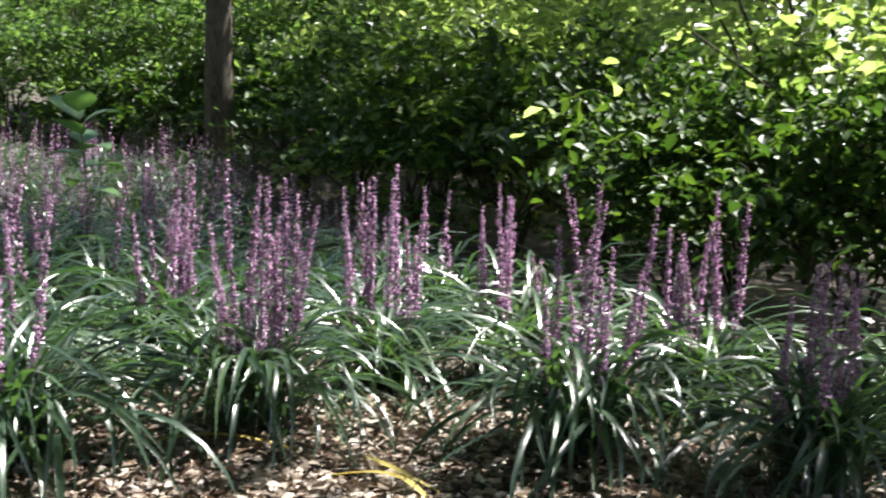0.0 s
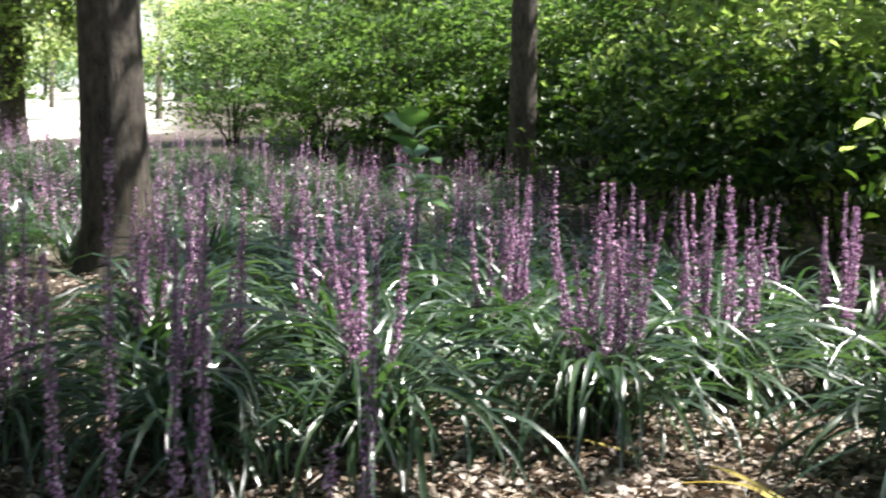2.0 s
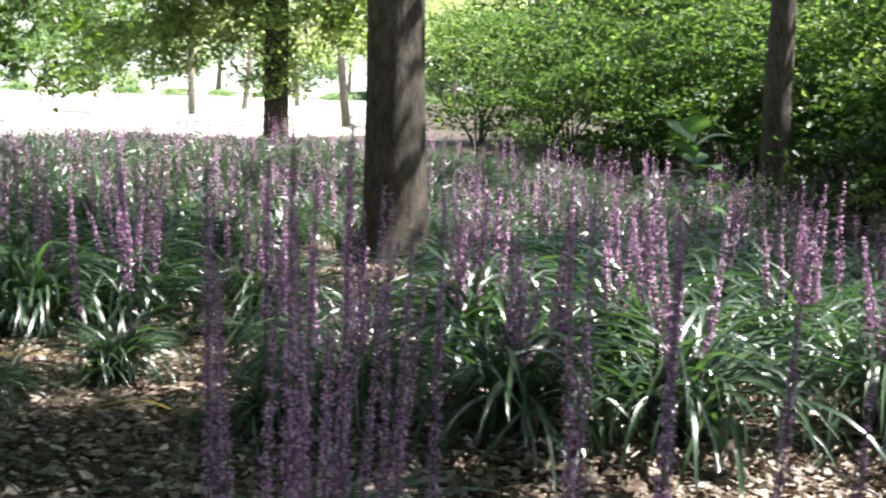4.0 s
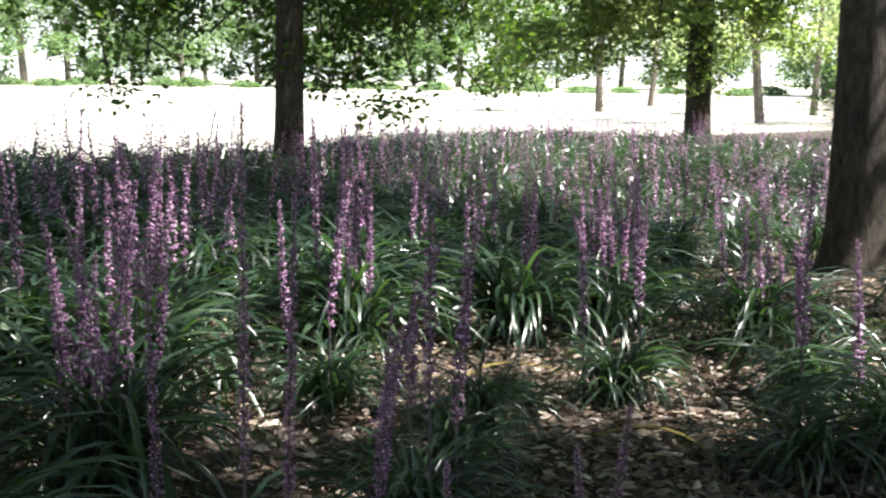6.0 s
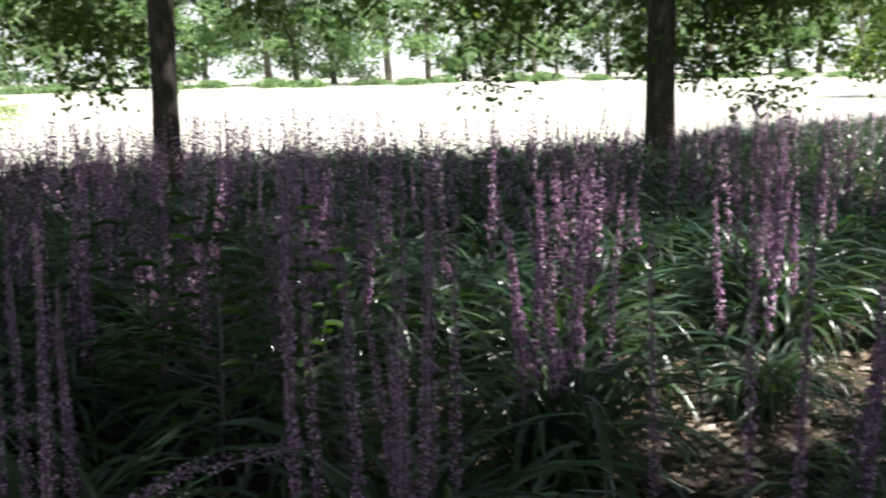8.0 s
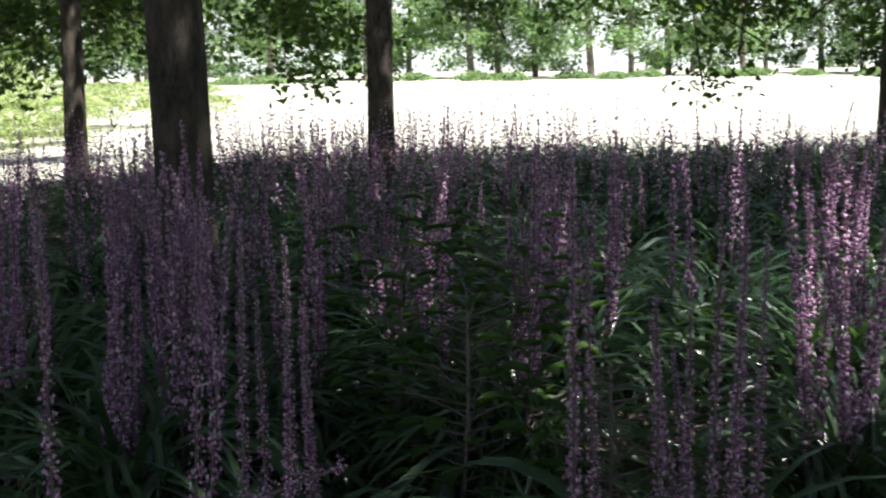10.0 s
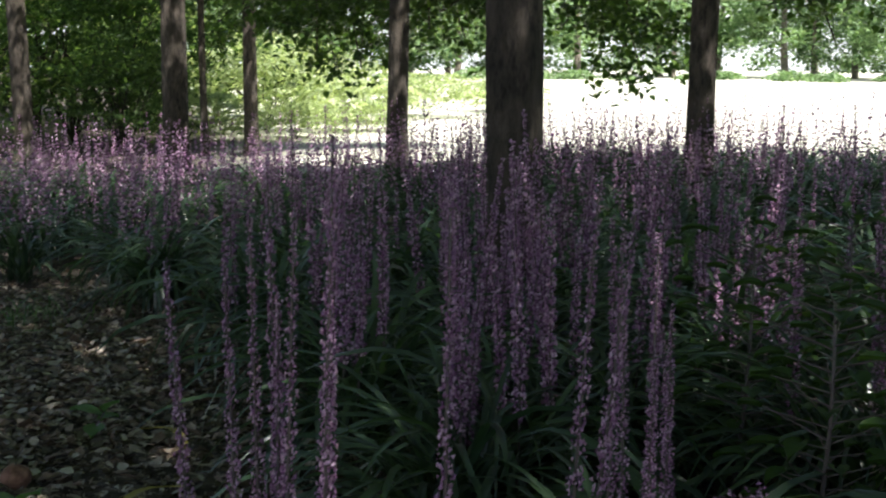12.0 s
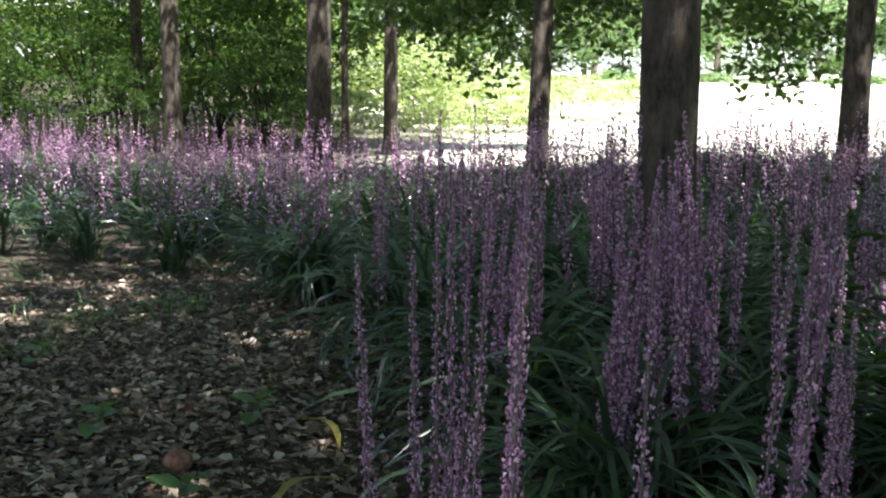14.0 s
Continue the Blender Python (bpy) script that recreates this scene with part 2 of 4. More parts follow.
def blades(count, length, width, segs, wide=True):
    """Arching strap leaves that spring from one crown."""
    az = rng.uniform(0, 2 * np.pi, count)
    L = length * rng.uniform(0.62, 1.15, count)
    e0 = np.radians(88 - 46 * rng.uniform(0, 1, count) ** 1.3)
    bend = rng.uniform(1.5, 3.3, count) * (0.75 + 0.3 * e0)
    base = np.stack([rng.normal(0, 0.028, count), rng.normal(0, 0.028, count), np.zeros(count)], 1)
    s = np.linspace(0, 1, segs + 1)
    el = np.maximum(e0[:, None] - bend[:, None] * s[None] ** 1.35, -1.45)
    step = (L / segs)[:, None]
    h = np.concatenate([np.zeros((count, 1)), np.cumsum(np.cos(el[:, :-1]) * step, 1)], 1)
    z = np.concatenate([np.zeros((count, 1)), np.cumsum(np.sin(el[:, :-1]) * step, 1)], 1)
    z = np.maximum(z, 0.006)
    swing = az[:, None] + rng.normal(0, 0.28, count)[:, None] * s[None]
    mid = np.stack([base[:, :1] + h * np.cos(swing), base[:, 1:2] + h * np.sin(swing), z], -1)
    wd = width * rng.uniform(0.75, 1.2, count)[:, None] * (0.55 + 0.75 * s - 1.25 * s ** 4 + 0.0 * s)[None]
    wd = np.maximum(wd, 0.0006)
    twist = rng.normal(0, 0.5, count)[:, None] * s[None]
    side = np.stack([-np.sin(swing) * np.cos(twist), np.cos(swing) * np.cos(twist), np.sin(twist)], -1)
    up = np.stack([-np.sin(el) * np.cos(swing), -np.sin(el) * np.sin(swing), np.cos(el)], -1)
    if wide:
        v = np.stack([mid + side * wd[..., None] / 2 + up * wd[..., None] * 0.16, mid, mid - side * wd[..., None] / 2 + up * wd[..., None] * 0.16], 2)
        k, q = 3, [[0, 1, 4], [0, 4, 3], [1, 2, 5], [1, 5, 4]]
    else:
        v = np.stack([mid + side * wd[..., None] / 2, mid - side * wd[..., None] / 2], 2)
        k, q = 2, [[0, 1, 3], [0, 3, 2]]
    per = (segs + 1) * k
    t = (np.arange(count)[:, None, None, None] * per + np.arange(segs)[None, :, None, None] * k + np.array(q)[None, None]).reshape(-1, 3)
    return v.reshape(-1, 3), t


TETRA = np.array([[1, 0, -0.6], [-0.5, 0.87, -0.6], [-0.5, -0.87, -0.6], [0, 0, 1]], float)
TETRA_T = np.array([[0, 2, 1], [0, 1, 3], [1, 2, 3], [2, 0, 3]])


def spike(height, whorls, per, fine=True, fat=1.0, arch=0.0, bud=0.0, stiff=1.0):
    """One flower spike: a stem and whorls of small buds that thin out towards the tip."""
    lean = stiff * rng.uniform(0.0, 0.09)
    s = np.linspace(0, 1, 7)
    bow = stiff * rng.uniform(-0.04, 0.05)
    line = np.stack([lean * height * s ** 1.5, bow * height * np.sin(np.pi * s), height * s * (1 - lean ** 2 * 0.4)], 1)
    if arch:
        turn = 0.25 + arch * s ** 1.4
        line = np.concatenate([[(0, 0, 0)], np.cumsum(np.stack([np.sin(turn[:-1]), 0.1 * np.sin(4 * s[:-1]), np.cos(turn[:-1])], 1) * height / 6, 0)])
    stem = tube(line, 0.0026 - 0.0014 * s, 4)
    f = np.repeat(np.linspace(0.4, 1.0, whorls) + rng.normal(0, 0.004, whorls), per) + rng.normal(0, 0.0035, whorls * per)
    f = np.clip(f, 0.36, 1.005)
    n = len(f)
    at = np.stack([np.interp(f, s, line[:, k]) for k in range(3)], 1)
    g = (f - 0.36) / 0.64
    reach = 0.0102 * (1 - 0.75 * g ** 1.7) * np.clip(0.55 + 4 * g, 0.55, 1.0) + 0.0012
    out = reach * np.sqrt(rng.uniform(0.06, 1.1, n)) * fat
    az = rng.uniform(0, 2 * np.pi, n)
    size = (bud or (0.0036 if fine else 0.0056)) * (1 - 0.4 * g ** 2) * rng.uniform(0.55, 1.35, n) * fat
    at = at + np.stack([np.cos(az) * out, np.sin(az) * out, rng.normal(0.001, 0.003, n)], 1)
    jig = rng.uniform(0.6, 1.3, (n, 4, 1))
    e = rng.normal(size=(n, 3, 3))
    e[:, 0] /= np.linalg.norm(e[:, 0], axis=1)[:, None]
    e[:, 1] -= (e[:, 1] * e[:, 0]).sum(1)[:, None] * e[:, 0]
    e[:, 1] /= np.linalg.norm(e[:, 1], axis=1)[:, None]
    e[:, 2] = np.cross(e[:, 0], e[:, 1])
    v = at[:, None] + np.einsum("kj,njc->nkc", TETRA, e) * jig * size[:, None, None]
    t = (np.arange(n)[:, None, None] * 4 + TETRA_T[None]).reshape(-1, 3)
    return joined([(*stem, 0), (v.reshape(-1, 3), t, 1)])


FOLIAGE = [mesh_np("foliage", *blades(int(rng.integers(150, 185)), rng.uniform(0.37, 0.45), 0.0118, 9), [M_BLADE]) for _ in range(6)]
FOLIAGE_MID = [mesh_np("foliage", *blades(int(rng.integers(125, 150)), rng.uniform(0.37, 0.44), 0.0128, 6, False), [M_BLADE]) for _ in range(5)]


STRAPS = [mesh_np("leaf", *blades(1, 0.33, 0.014, 10), [M_BLADE], smooth=True) for _ in range(14)]


def spike_mesh(h, whorls, per, fine, fat=1.0, arch=0.0, bud=0.0, stiff=1.0):
    v, t, w = spike(h, whorls, per, fine, fat, arch, bud, stiff)
    return mesh_np("flower_spike", v, t, [M_STEM, M_FLORET], w)


SPIKE_HEIGHTS = (0.34, 0.38, 0.41, 0.44, 0.47, 0.50, 0.40, 0.45)
SPIKES = [spike_mesh(h, 34, 9, True) for h in SPIKE_HEIGHTS]
SPIKES_MID = [spike_mesh(h, 24, 4, False) for h in (0.32, 0.36, 0.39, 0.42, 0.45, 0.48)]
SLIM = [spike_mesh(h, 34, 18, True, 0.78, bud=0.0023, stiff=0.2) for h in SPIKE_HEIGHTS]
ARCHED = [spike_mesh(0.54, 42, 16, True, 0.8, a, 0.0023) for a in (1.25, 1.5)]
CLUMP_LABEL = "clump of dark green strap leaves with lilac flower spikes"


def clump(x, y, spikes, size=1.0, fine=True, tall=1.0, label=CLUMP_LABEL, placed=()):
    root = empty("liriope_clump", pose(x, y, float(gz(x, y)), 0, 0, rng.uniform(0, 360)))
    tagged(root, label, "plant", "liriope bed")
    leaves = part("foliage", (FOLIAGE if fine else FOLIAGE_MID)[rng.integers(0, 5)], root)
    tagged(leaves, kind="stuff")
    leaves.scale = (size, size, size * rng.uniform(0.9, 1.1))
    pool = (SLIM if far_from_path(x, y) < 1.3 else SPIKES) if fine else SPIKES_MID
    for _ in range(spikes):
        sp = part("flower_spike", pool[rng.integers(0, len(pool))], root)
        a, r = rng.uniform(0, 2 * np.pi), 0.075 * math.sqrt(rng.uniform(0.02, 1))
        sp.matrix_basis = pose(r * math.cos(a), r * math.sin(a), 0, rng.normal(0, 3.2), rng.normal(0, 3.2), rng.uniform(0, 360))
        k = tall * rng.uniform(0.88, 1.1)
        sp.scale = (0.88, 0.88, k)
    for sx, sy, h, tip_x, tip_y in placed:     # spikes that stand out one by one: foot, height, and how far the tip leans
        n = int(rng.integers(0, len(SPIKES)))
        sp = part("flower_spike", SLIM[n], root)
        way = Vector((tip_x, tip_y, h))
        at = pose(sx, sy, float(gz(sx, sy))) @ way.to_track_quat("Z", "Y").to_matrix().to_4x4()
        sp.matrix_basis = root.matrix_basis.inverted() @ at @ pose(0, 0, 0, 0, 0, rng.uniform(0, 360))
        sp.scale = (0.8, 0.8, way.length / SPIKE_HEIGHTS[n])
    return root


def far_from_path(x, y):
    best = 9.0
    for (_, a, _, _), (_, b, _, _) in zip(PATH[:-1], PATH[1:]):
        ax, ay, bx, by = a[0], a[1], b[0], b[1]
        L2 = (bx - ax) ** 2 + (by - ay) ** 2 + 1e-9
        k = min(1, max(0, ((x - ax) * (bx - ax) + (y - ay) * (by - ay)) / L2))
        best = min(best, math.hypot(x - ax - k * (bx - ax), y - ay - k * (by - ay)))
    return best


HEROES = [  # x, y, spikes, size
    (-0.53, 1.98, 12, 1.0), (-0.86, 1.74, 5, 1.05), (0.05, 1.92, 9, 1.05), (0.42, 1.78, 9, 1.0), (-0.34, 2.38, 10, 1.0),
    (-0.80, 2.42, 9, 1.0), (-0.06, 2.55, 9, 1.0), (0.33, 2.35, 8, 1.0), (-1.14, 1.62, 8, 1.0), (-1.08, 2.08, 9, 1.0),
    (-1.45, 1.55, 8, 0.8), (-1.42, 2.0, 8, 1.0), (0.70, 2.05, 8, 1.0), (-1.02, 0.82, 4, 0.75, 1.0), (-1.25, 0.42, 3, 0.7, 0.95),
    (-2.66, 1.36, 8, 1.0), (-2.5, 1.74, 3, 0.95), (-2.42, 1.98, 8, 0.9), (-2.62, 2.3, 7, 0.9),
    (-2.05, 1.18, 1, 0.48), (-2.05, 2.08, 5, 0.9), (-1.74, 1.78, 2, 0.64), (-1.98, 1.48, 2, 0.56), (-1.52, 1.38, 1, 0.56), (-1.88, 0.94, 1, 0.48), (-2.3, 1.02, 2, 0.56), (-1.72, 0.72, 3, 0.6), (-2.6, 0.8, 8, 1.0), (-2.15, 0.5, 8, 0.95),
    (-2.85, 0.42, 9, 1.0), (-2.5, 0.15, 6, 1.0), (-1.85, 0.12, 4, 1.0), (-2.05, -0.22, 5, 1.0), 
    (-1.62, -0.12, 0, 0.8), (-2.45, -0.38, 5, 1.0), (-2.75, -0.12, 6, 1.0), (-2.9, -0.52, 6, 1.0), (-3.25, -0.55, 6, 1.0), (-3.28, -0.2, 9, 1.0), (-3.3, 0.12, 9, 1.0), (-3.0, 0.16, 9, 1.0), (-3.38, -0.36, 10, 1.0, 1.14), (-3.02, -0.28, 10, 1.0, 1.12), (-2.62, -0.28, 7, 1.0, 1.1),
]


NEAR = [  # clumps beside the way, with their spikes: foot x, foot y, height, lean of the tip in x and y
    (-0.84, 0.52, 0.62, ((-0.90, 0.54, 0.59, 0.0, 0.01), (-0.86, 0.50, 0.55, 0.02, 0.0), (-0.82, 0.47, 0.52, -0.02, 0.01), (-0.79, 0.53, 0.50, 0.01, 0.03), (-0.81, 0.66, 0.54, 0.0, 0.0),
                         (-0.93, 0.60, 0.57, 0.01, -0.02), (-0.76, 0.30, 0.51, 0.01, 0.02), (-0.88, 0.46, 0.48, -0.03, 0.0), (-0.78, 0.40, 0.45, 0.02, 0.0), (-0.95, 0.50, 0.56, 0.0, 0.0), (-0.87, 0.58, 0.60, 0.02, 0.0), (-0.83, 0.60, 0.53, -0.01, 0.02), (-0.91, 0.66, 0.58, 0.0, 0.0), (-0.98, 0.56, 0.50, -0.02, 0.0))),
    (-0.57, 0.55, 0.62, ((-0.545, 0.51, 0.53, 0.01, 0.0), (-0.56, 0.57, 0.56, 0.0, 0.02), (-0.60, 0.51, 0.52, -0.02, 0.0), (-0.64, 0.60, 0.58, 0.0, 0.01), (-0.40, 0.35, 0.47, 0.01, 0.01), (-0.50, 0.68, 0.5, 0.02, 0.0))),
    (-1.56, 0.34, 0.8, ((-1.57, 0.35, 0.60, 0.0, 0.01), (-1.55, 0.38, 0.52, 0.03, 0.0), (-1.635, 0.30, 0.47, -0.01, -0.01), (-1.50, 0.45, 0.40, 0.0, 0.03))),
    (-1.74, 0.02, 0.8, ((-1.77, -0.04, 0.56, 0.0, 0.0), (-1.70, 0.04, 0.55, 0.01, 0.01), (-1.73, 0.07, 0.50, 0.0, 0.02), (-1.80, 0.0, 0.52, -0.02, 0.0), (-1.68, 0.0, 0.47, 0.02, -0.02), (-1.76, 0.10, 0.54, 0.0, 0.01))),
    (-1.75, -0.53, 0.62, ((-1.745, -0.545, 0.53, 0.0, 0.012), (-1.79, -0.524, 0.545, 0.0, 0.02), (-1.70, -0.52, 0.585, -0.02, 0.02), (-1.78, -0.555, 0.47, 0.0, 0.01), (-1.81, -0.52, 0.56, 0.0, 0.01))),
    (-1.88, -0.59, 0.42, ((-1.82, -0.600, 0.49, 0.02, -0.022), (-1.83, -0.578, 0.49, 0.01, -0.012), (-1.85, -0.562, 0.52, 0.0, -0.01), (-1.95, -0.56, 0.55, 0.0, -0.01))),
    (-1.70, -0.40, 0.7, ((-1.646, -0.444, 0.55, 0.0, 0.01), (-1.688, -0.38, 0.55, -0.03, 0.07), (-1.76, -0.36, 0.55, 0.0, 0.03), (-1.90, -0.30, 0.50, 0.0, 0.02))),
]


def open_ground(x, y):
    """Places that the planting leaves bare."""
    if y < np.interp(x, [-4.95, -4.6, -3.9, -3.0, -2.2, 0.0], [-1.5, -1.25, -1.0, -0.85, -0.78, 0.9]) and x > -4.8:
        return True
    if x > -0.2 and y < 1.6:
        return True
    if -2.75 < x < -1.35 and 0.55 < y < 2.35:
        return True
    if -3.1 < x < -1.75 and 2.35 < y < 4.1 and x < -1.75 - 0.3 * (y - 2.35) and x > -3.6 + 0.35 * (y - 2.35):
        return True                     # litter at the foot of the stout tree
    if -0.9 < x < 0.3 and y < 1.95:
        return True
    if y > np.interp(x, [-8.0, -5.0, -2.2, -1.2, -0.5, 0.3, 0.95], [9.5, 9.5, 8.8, 5.8, 4.2, 3.1, 2.45]):
        return True
    return x > 0.95 or x < -9.0 - 0.8 * math.sin(y) or y < -7.0


def plant_bed():
    global rng
    rng = np.random.default_rng(21)
    for x, y, n, size, *tall in HEROES:
        clump(x, y, n, size, tall=tall[0] if tall else (0.88 if y > 1.5 else 1.0))
    rng = np.random.default_rng(22)
    for x, y, size, placed in NEAR:
        clump(x, y, 0, size, placed=placed)
    rng = np.random.default_rng(23)
    far = []
    step = 0.36
    for i in range(-30, 6):
        for j in range(-20, 28):
            x, y = i * step + rng.uniform(-0.12, 0.12) + 0.18 * (j % 2), j * step + rng.uniform(-0.12, 0.12)
            if open_ground(x, y) or far_from_path(x, y) < 0.6 or (x > -2.3 and y < -0.25) or min(math.hypot(x - h[0], y - h[1]) for h in HEROES + NEAR) < 0.3:
                continue
            d = math.hypot(x + 0.7, y - 0.2)
            if d < 4.4:
                clump(x, y, int(rng.integers(2, 8) if y < 1.0 else rng.integers(1, 5)), rng.uniform(0.9, 1.08), d < 1.95, 1.0 + min(0.1, max(0.0, 0.1 * (y + 1.2))) - 0.16 * min(1.0, max(0.0, y - 1.9)))
            else:
                far.append((x, y))
    return far


def strap_tuft(x, y, turn):
    root = empty("strap_leaf_tuft", pose(x, y, float(gz(x, y)), 0, 0, turn))
    tagged(root, "loose tuft of long dark green strap leaves beside the bare path", "plant", "path edge tufts")
    for me in STRAPS:
        part("leaf", me, root)


for tx, ty, turn in ((-1.88, -0.60, 0), (-1.78, -0.57, 120), (-1.62, -0.42, 70)):
    strap_tuft(tx, ty, turn)
FAR_CLUMPS = plant_bed()


def far_bed():
    """The rest of the bed, too far to pick apart."""
    global rng
    rng = np.random.default_rng(24)
    leaf_sets = [blades(46, 0.38, 0.0135, 4, False) for _ in range(4)]
    spike_sets = [spike(h, 15, 2, False, 1.25) for h in (0.34, 0.39, 0.43, 0.48)]
    bits = []
    for x, y in FAR_CLUMPS:
        z = float(gz(x, y))
        v, t = leaf_sets[rng.integers(0, 4)]
        a = rng.uniform(0, 6.28)
        R = np.array([[math.cos(a), -math.sin(a), 0], [math.sin(a), math.cos(a), 0], [0, 0, 1]])
        bits.append((v @ R.T + (x, y, z), t, 0))
        for _ in range(int(rng.integers(5, 10) if y < 1.5 else rng.integers(2, 6))):
            v, t, w = spike_sets[rng.integers(0, 4)]
            q = v * (1, 1, rng.uniform(0.86, 1.14) * (1.0 + min(0.07, max(0.0, 0.07 * (y + 1.5))) - 0.22 * min(1.0, max(0.0, 0.7 * (y - 2.2))))) + np.array([rng.normal(0, 0.07), rng.normal(0, 0.07), 0])
            q[:, 0] += q[:, 2] * rng.normal(0, 0.07)
            q = q @ R.T + (x, y, z)
            bits.append((q, t[w == 1], 1))
    v, t, w = joined(bits)
    ob = new("liriope_bed", mesh_np("liriope_bed", v, t, [M_BLADE, M_FLORET], w))
    tagged(ob, "dense bed of lilac liriope in flower under trees", "plants", kind="stuff")


far_bed()


# ---- leaf litter ----
def litter():
    global rng
    rng = np.random.default_rng(25)
    n = 190000
    x, y = rng.normal(-1.9, 1.8, n), rng.normal(0.0, 1.5, n)
    k = n // 3
    x[:k], y[:k] = rng.normal(-0.7, 0.9, k), rng.normal(1.5, 0.55, k)
    j = n // 9
    x[k:k + j], y[k:k + j] = rng.normal(-2.45, 0.45, j), rng.normal(3.0, 0.7, j)
    i = k + j
    x[i:i + 2 * j], y[i:i + 2 * j] = rng.normal(-3.3, 0.75, 2 * j), rng.normal(-1.5, 0.5, 2 * j)
    dist = np.hypot(x + 0.8, y - 0.2)
    keep = rng.uniform(0, 1, n) < np.clip(1.6 - dist * 0.2, 0.3, 1)
    x, y = x[keep], y[keep]
    m = len(x)
    c = np.stack([x, y, gz(x, y) + rng.uniform(0.002, 0.02, m)], 1)
    size = 0.006 + 0.028 * rng.uniform(0, 1, m) ** 2.4
    bits = []
    for pick, few, k in ((size > 0.02, False, 6), (size <= 0.02, True, 4)):
        thin = np.where(rng.uniform(0, 1, int(pick.sum())) < (0.3 if few else 0.0), 0.16, 0.62)[:, None]
        v, t = leaf_cloud(c[pick], size[pick] * np.where(thin[:, 0] < 0.3, 2.6, 1.0), 0.0, thin, few)
        z0 = np.repeat(c[pick, 2], k)
        lift = np.repeat(np.where(rng.uniform(0, 1, int(pick.sum())) < 0.3, 0.9, 0.4), k)
        v[:, 2] = np.maximum(z0 + (v[:, 2] - z0) * lift, z0 - 0.012)
        v += rng.normal(0, 1, v.shape) * np.repeat(size[pick], k)[:, None] * 0.08
        bits.append((v, t, 0))
    v, t, _w = joined(bits)
    ob = new("leaf_litter", mesh_np("leaf_litter", v, t, [M_DEAD]))
    tagged(ob, "curled brown fallen leaves strewn over the soil", "leaves", kind="stuff")


litter()


# ---- trees ----
def tree(name, label, x, y, dia, height=7.0, crown=(2.6, 1.5, 5.5), leaves=2600, leaf=0.10, lean=(0.0, 0.0), bark=None, foliage=None, limbs=9, low=0.0, group="trees round the bed", sides=14, hang=(), twigs=9, hang_leaves=300, fork=0.36, hang_size=0.85):
    """A trunk with a flared foot, limbs that reach out and droop, and leaves along the twigs. crown: radius, lowest and highest z."""
    bark, foliage = bark or M_BARK, foliage or M_OAK
    root = empty(name, pose(x, y, float(gz(x, y))))
    tagged(root, label, "tree", group)
    s = np.concatenate([[0, 0.012, 0.03, 0.06], np.linspace(0.1, 1, 15)])
    r = dia / 2 * (1 - 0.72 * s ** 1.2) * (1 + 0.55 * np.exp(-s * height / 0.11))
    r[4:] *= rng.uniform(0.95, 1.06, len(r) - 4)
    line = np.stack([lean[0] * s * height + 0.03 * np.sin(5 * s + x), lean[1] * s * height + 0.03 * np.sin(4 * s + y), s * height - 0.03], 1)
    line[:, :2] -= line[0, :2]
    part("trunk", mesh_np("trunk", *tube(line, r, sides, 0.018), [bark], smooth=True), root)
    rad, z0, z1 = crown
    clusters = []
    def add_limb(limb, twigs):
        u = np.linspace(0, 1, len(limb))
        bits = [(*tube(limb, dia * 0.16 * (1 - 0.9 * u), 5), 0)]
        for m in range(twigs):
            k = 2 + m % (len(limb) - 2)
            q = limb[k] + rng.normal(0, 0.15 * rad, 3) * (1, 1, 0.5)
            q[2] = max(q[2], low)
            bits.append((*tube(np.linspace(limb[k], q, 4), [0.009, 0.007, 0.005, 0.002], 3), 0))
            clusters.append(q), clusters.append((q + limb[k]) / 2)
        v, t, w = joined(bits)
        part("limb", mesh_np("limb", v, t, [bark], smooth=True), root)

    for k in range(limbs):
        a = 2.4 * k + rng.uniform(-0.5, 0.5)
        f = rng.uniform(0.3, 0.95)
        p0 = np.array([np.interp(f, s, line[:, i]) for i in range(3)])
        R = rad * rng.uniform(0.65, 1.1) * (1.15 - 0.5 * f)
        u = np.linspace(0, 1, 8)
        rise = rng.uniform(0.3, 0.9)
        drop = max(0.0, p0[2] - rng.uniform(z0, z0 + 0.5 * (z1 - z0)))
        limb = np.stack([p0[0] + R * u * np.cos(a), p0[1] + R * u * np.sin(a), p0[2] + rise * np.sin(u * 1.8) - drop * u ** 2], 1)
        limb[:, :2] += np.cumsum(rng.normal(0, 0.05, (8, 2)), 0)
        limb[:, 2] = np.maximum(limb[:, 2], low)
        add_limb(limb, twigs)
    cl = np.array(clusters)
    pick = rng.integers(0, len(cl), leaves)
    c = cl[pick] + rng.normal(0, 1, (leaves, 3)) * np.array([0.30, 0.30, 0.16]) * (rad / 2.6)
    # boughs that hang down to given points
    clusters.clear()
    for hx, hy, hz in hang:
        e = np.array([hx - x, hy - y, hz - float(gz(x, y))])
        u = np.linspace(0, 1, 9)
        p0 = np.array([np.interp(fork, s, line[:, i]) for i in range(3)])
        limb = p0 + (e - p0) * u[:, None]
        limb[:, 2] = p0[2] + (e[2] - p0[2]) * u ** 2.2 + 0.25 * np.sin(np.pi * u)
        add_limb(limb, 8)
        for _ in range(12):
            k = rng.uniform(0.72, 1.0)
            clusters.append(np.array([np.interp(k, u, limb[:, i]) for i in range(3)]) + rng.normal(0, 1, 3) * (0.26, 0.26, 0.12))
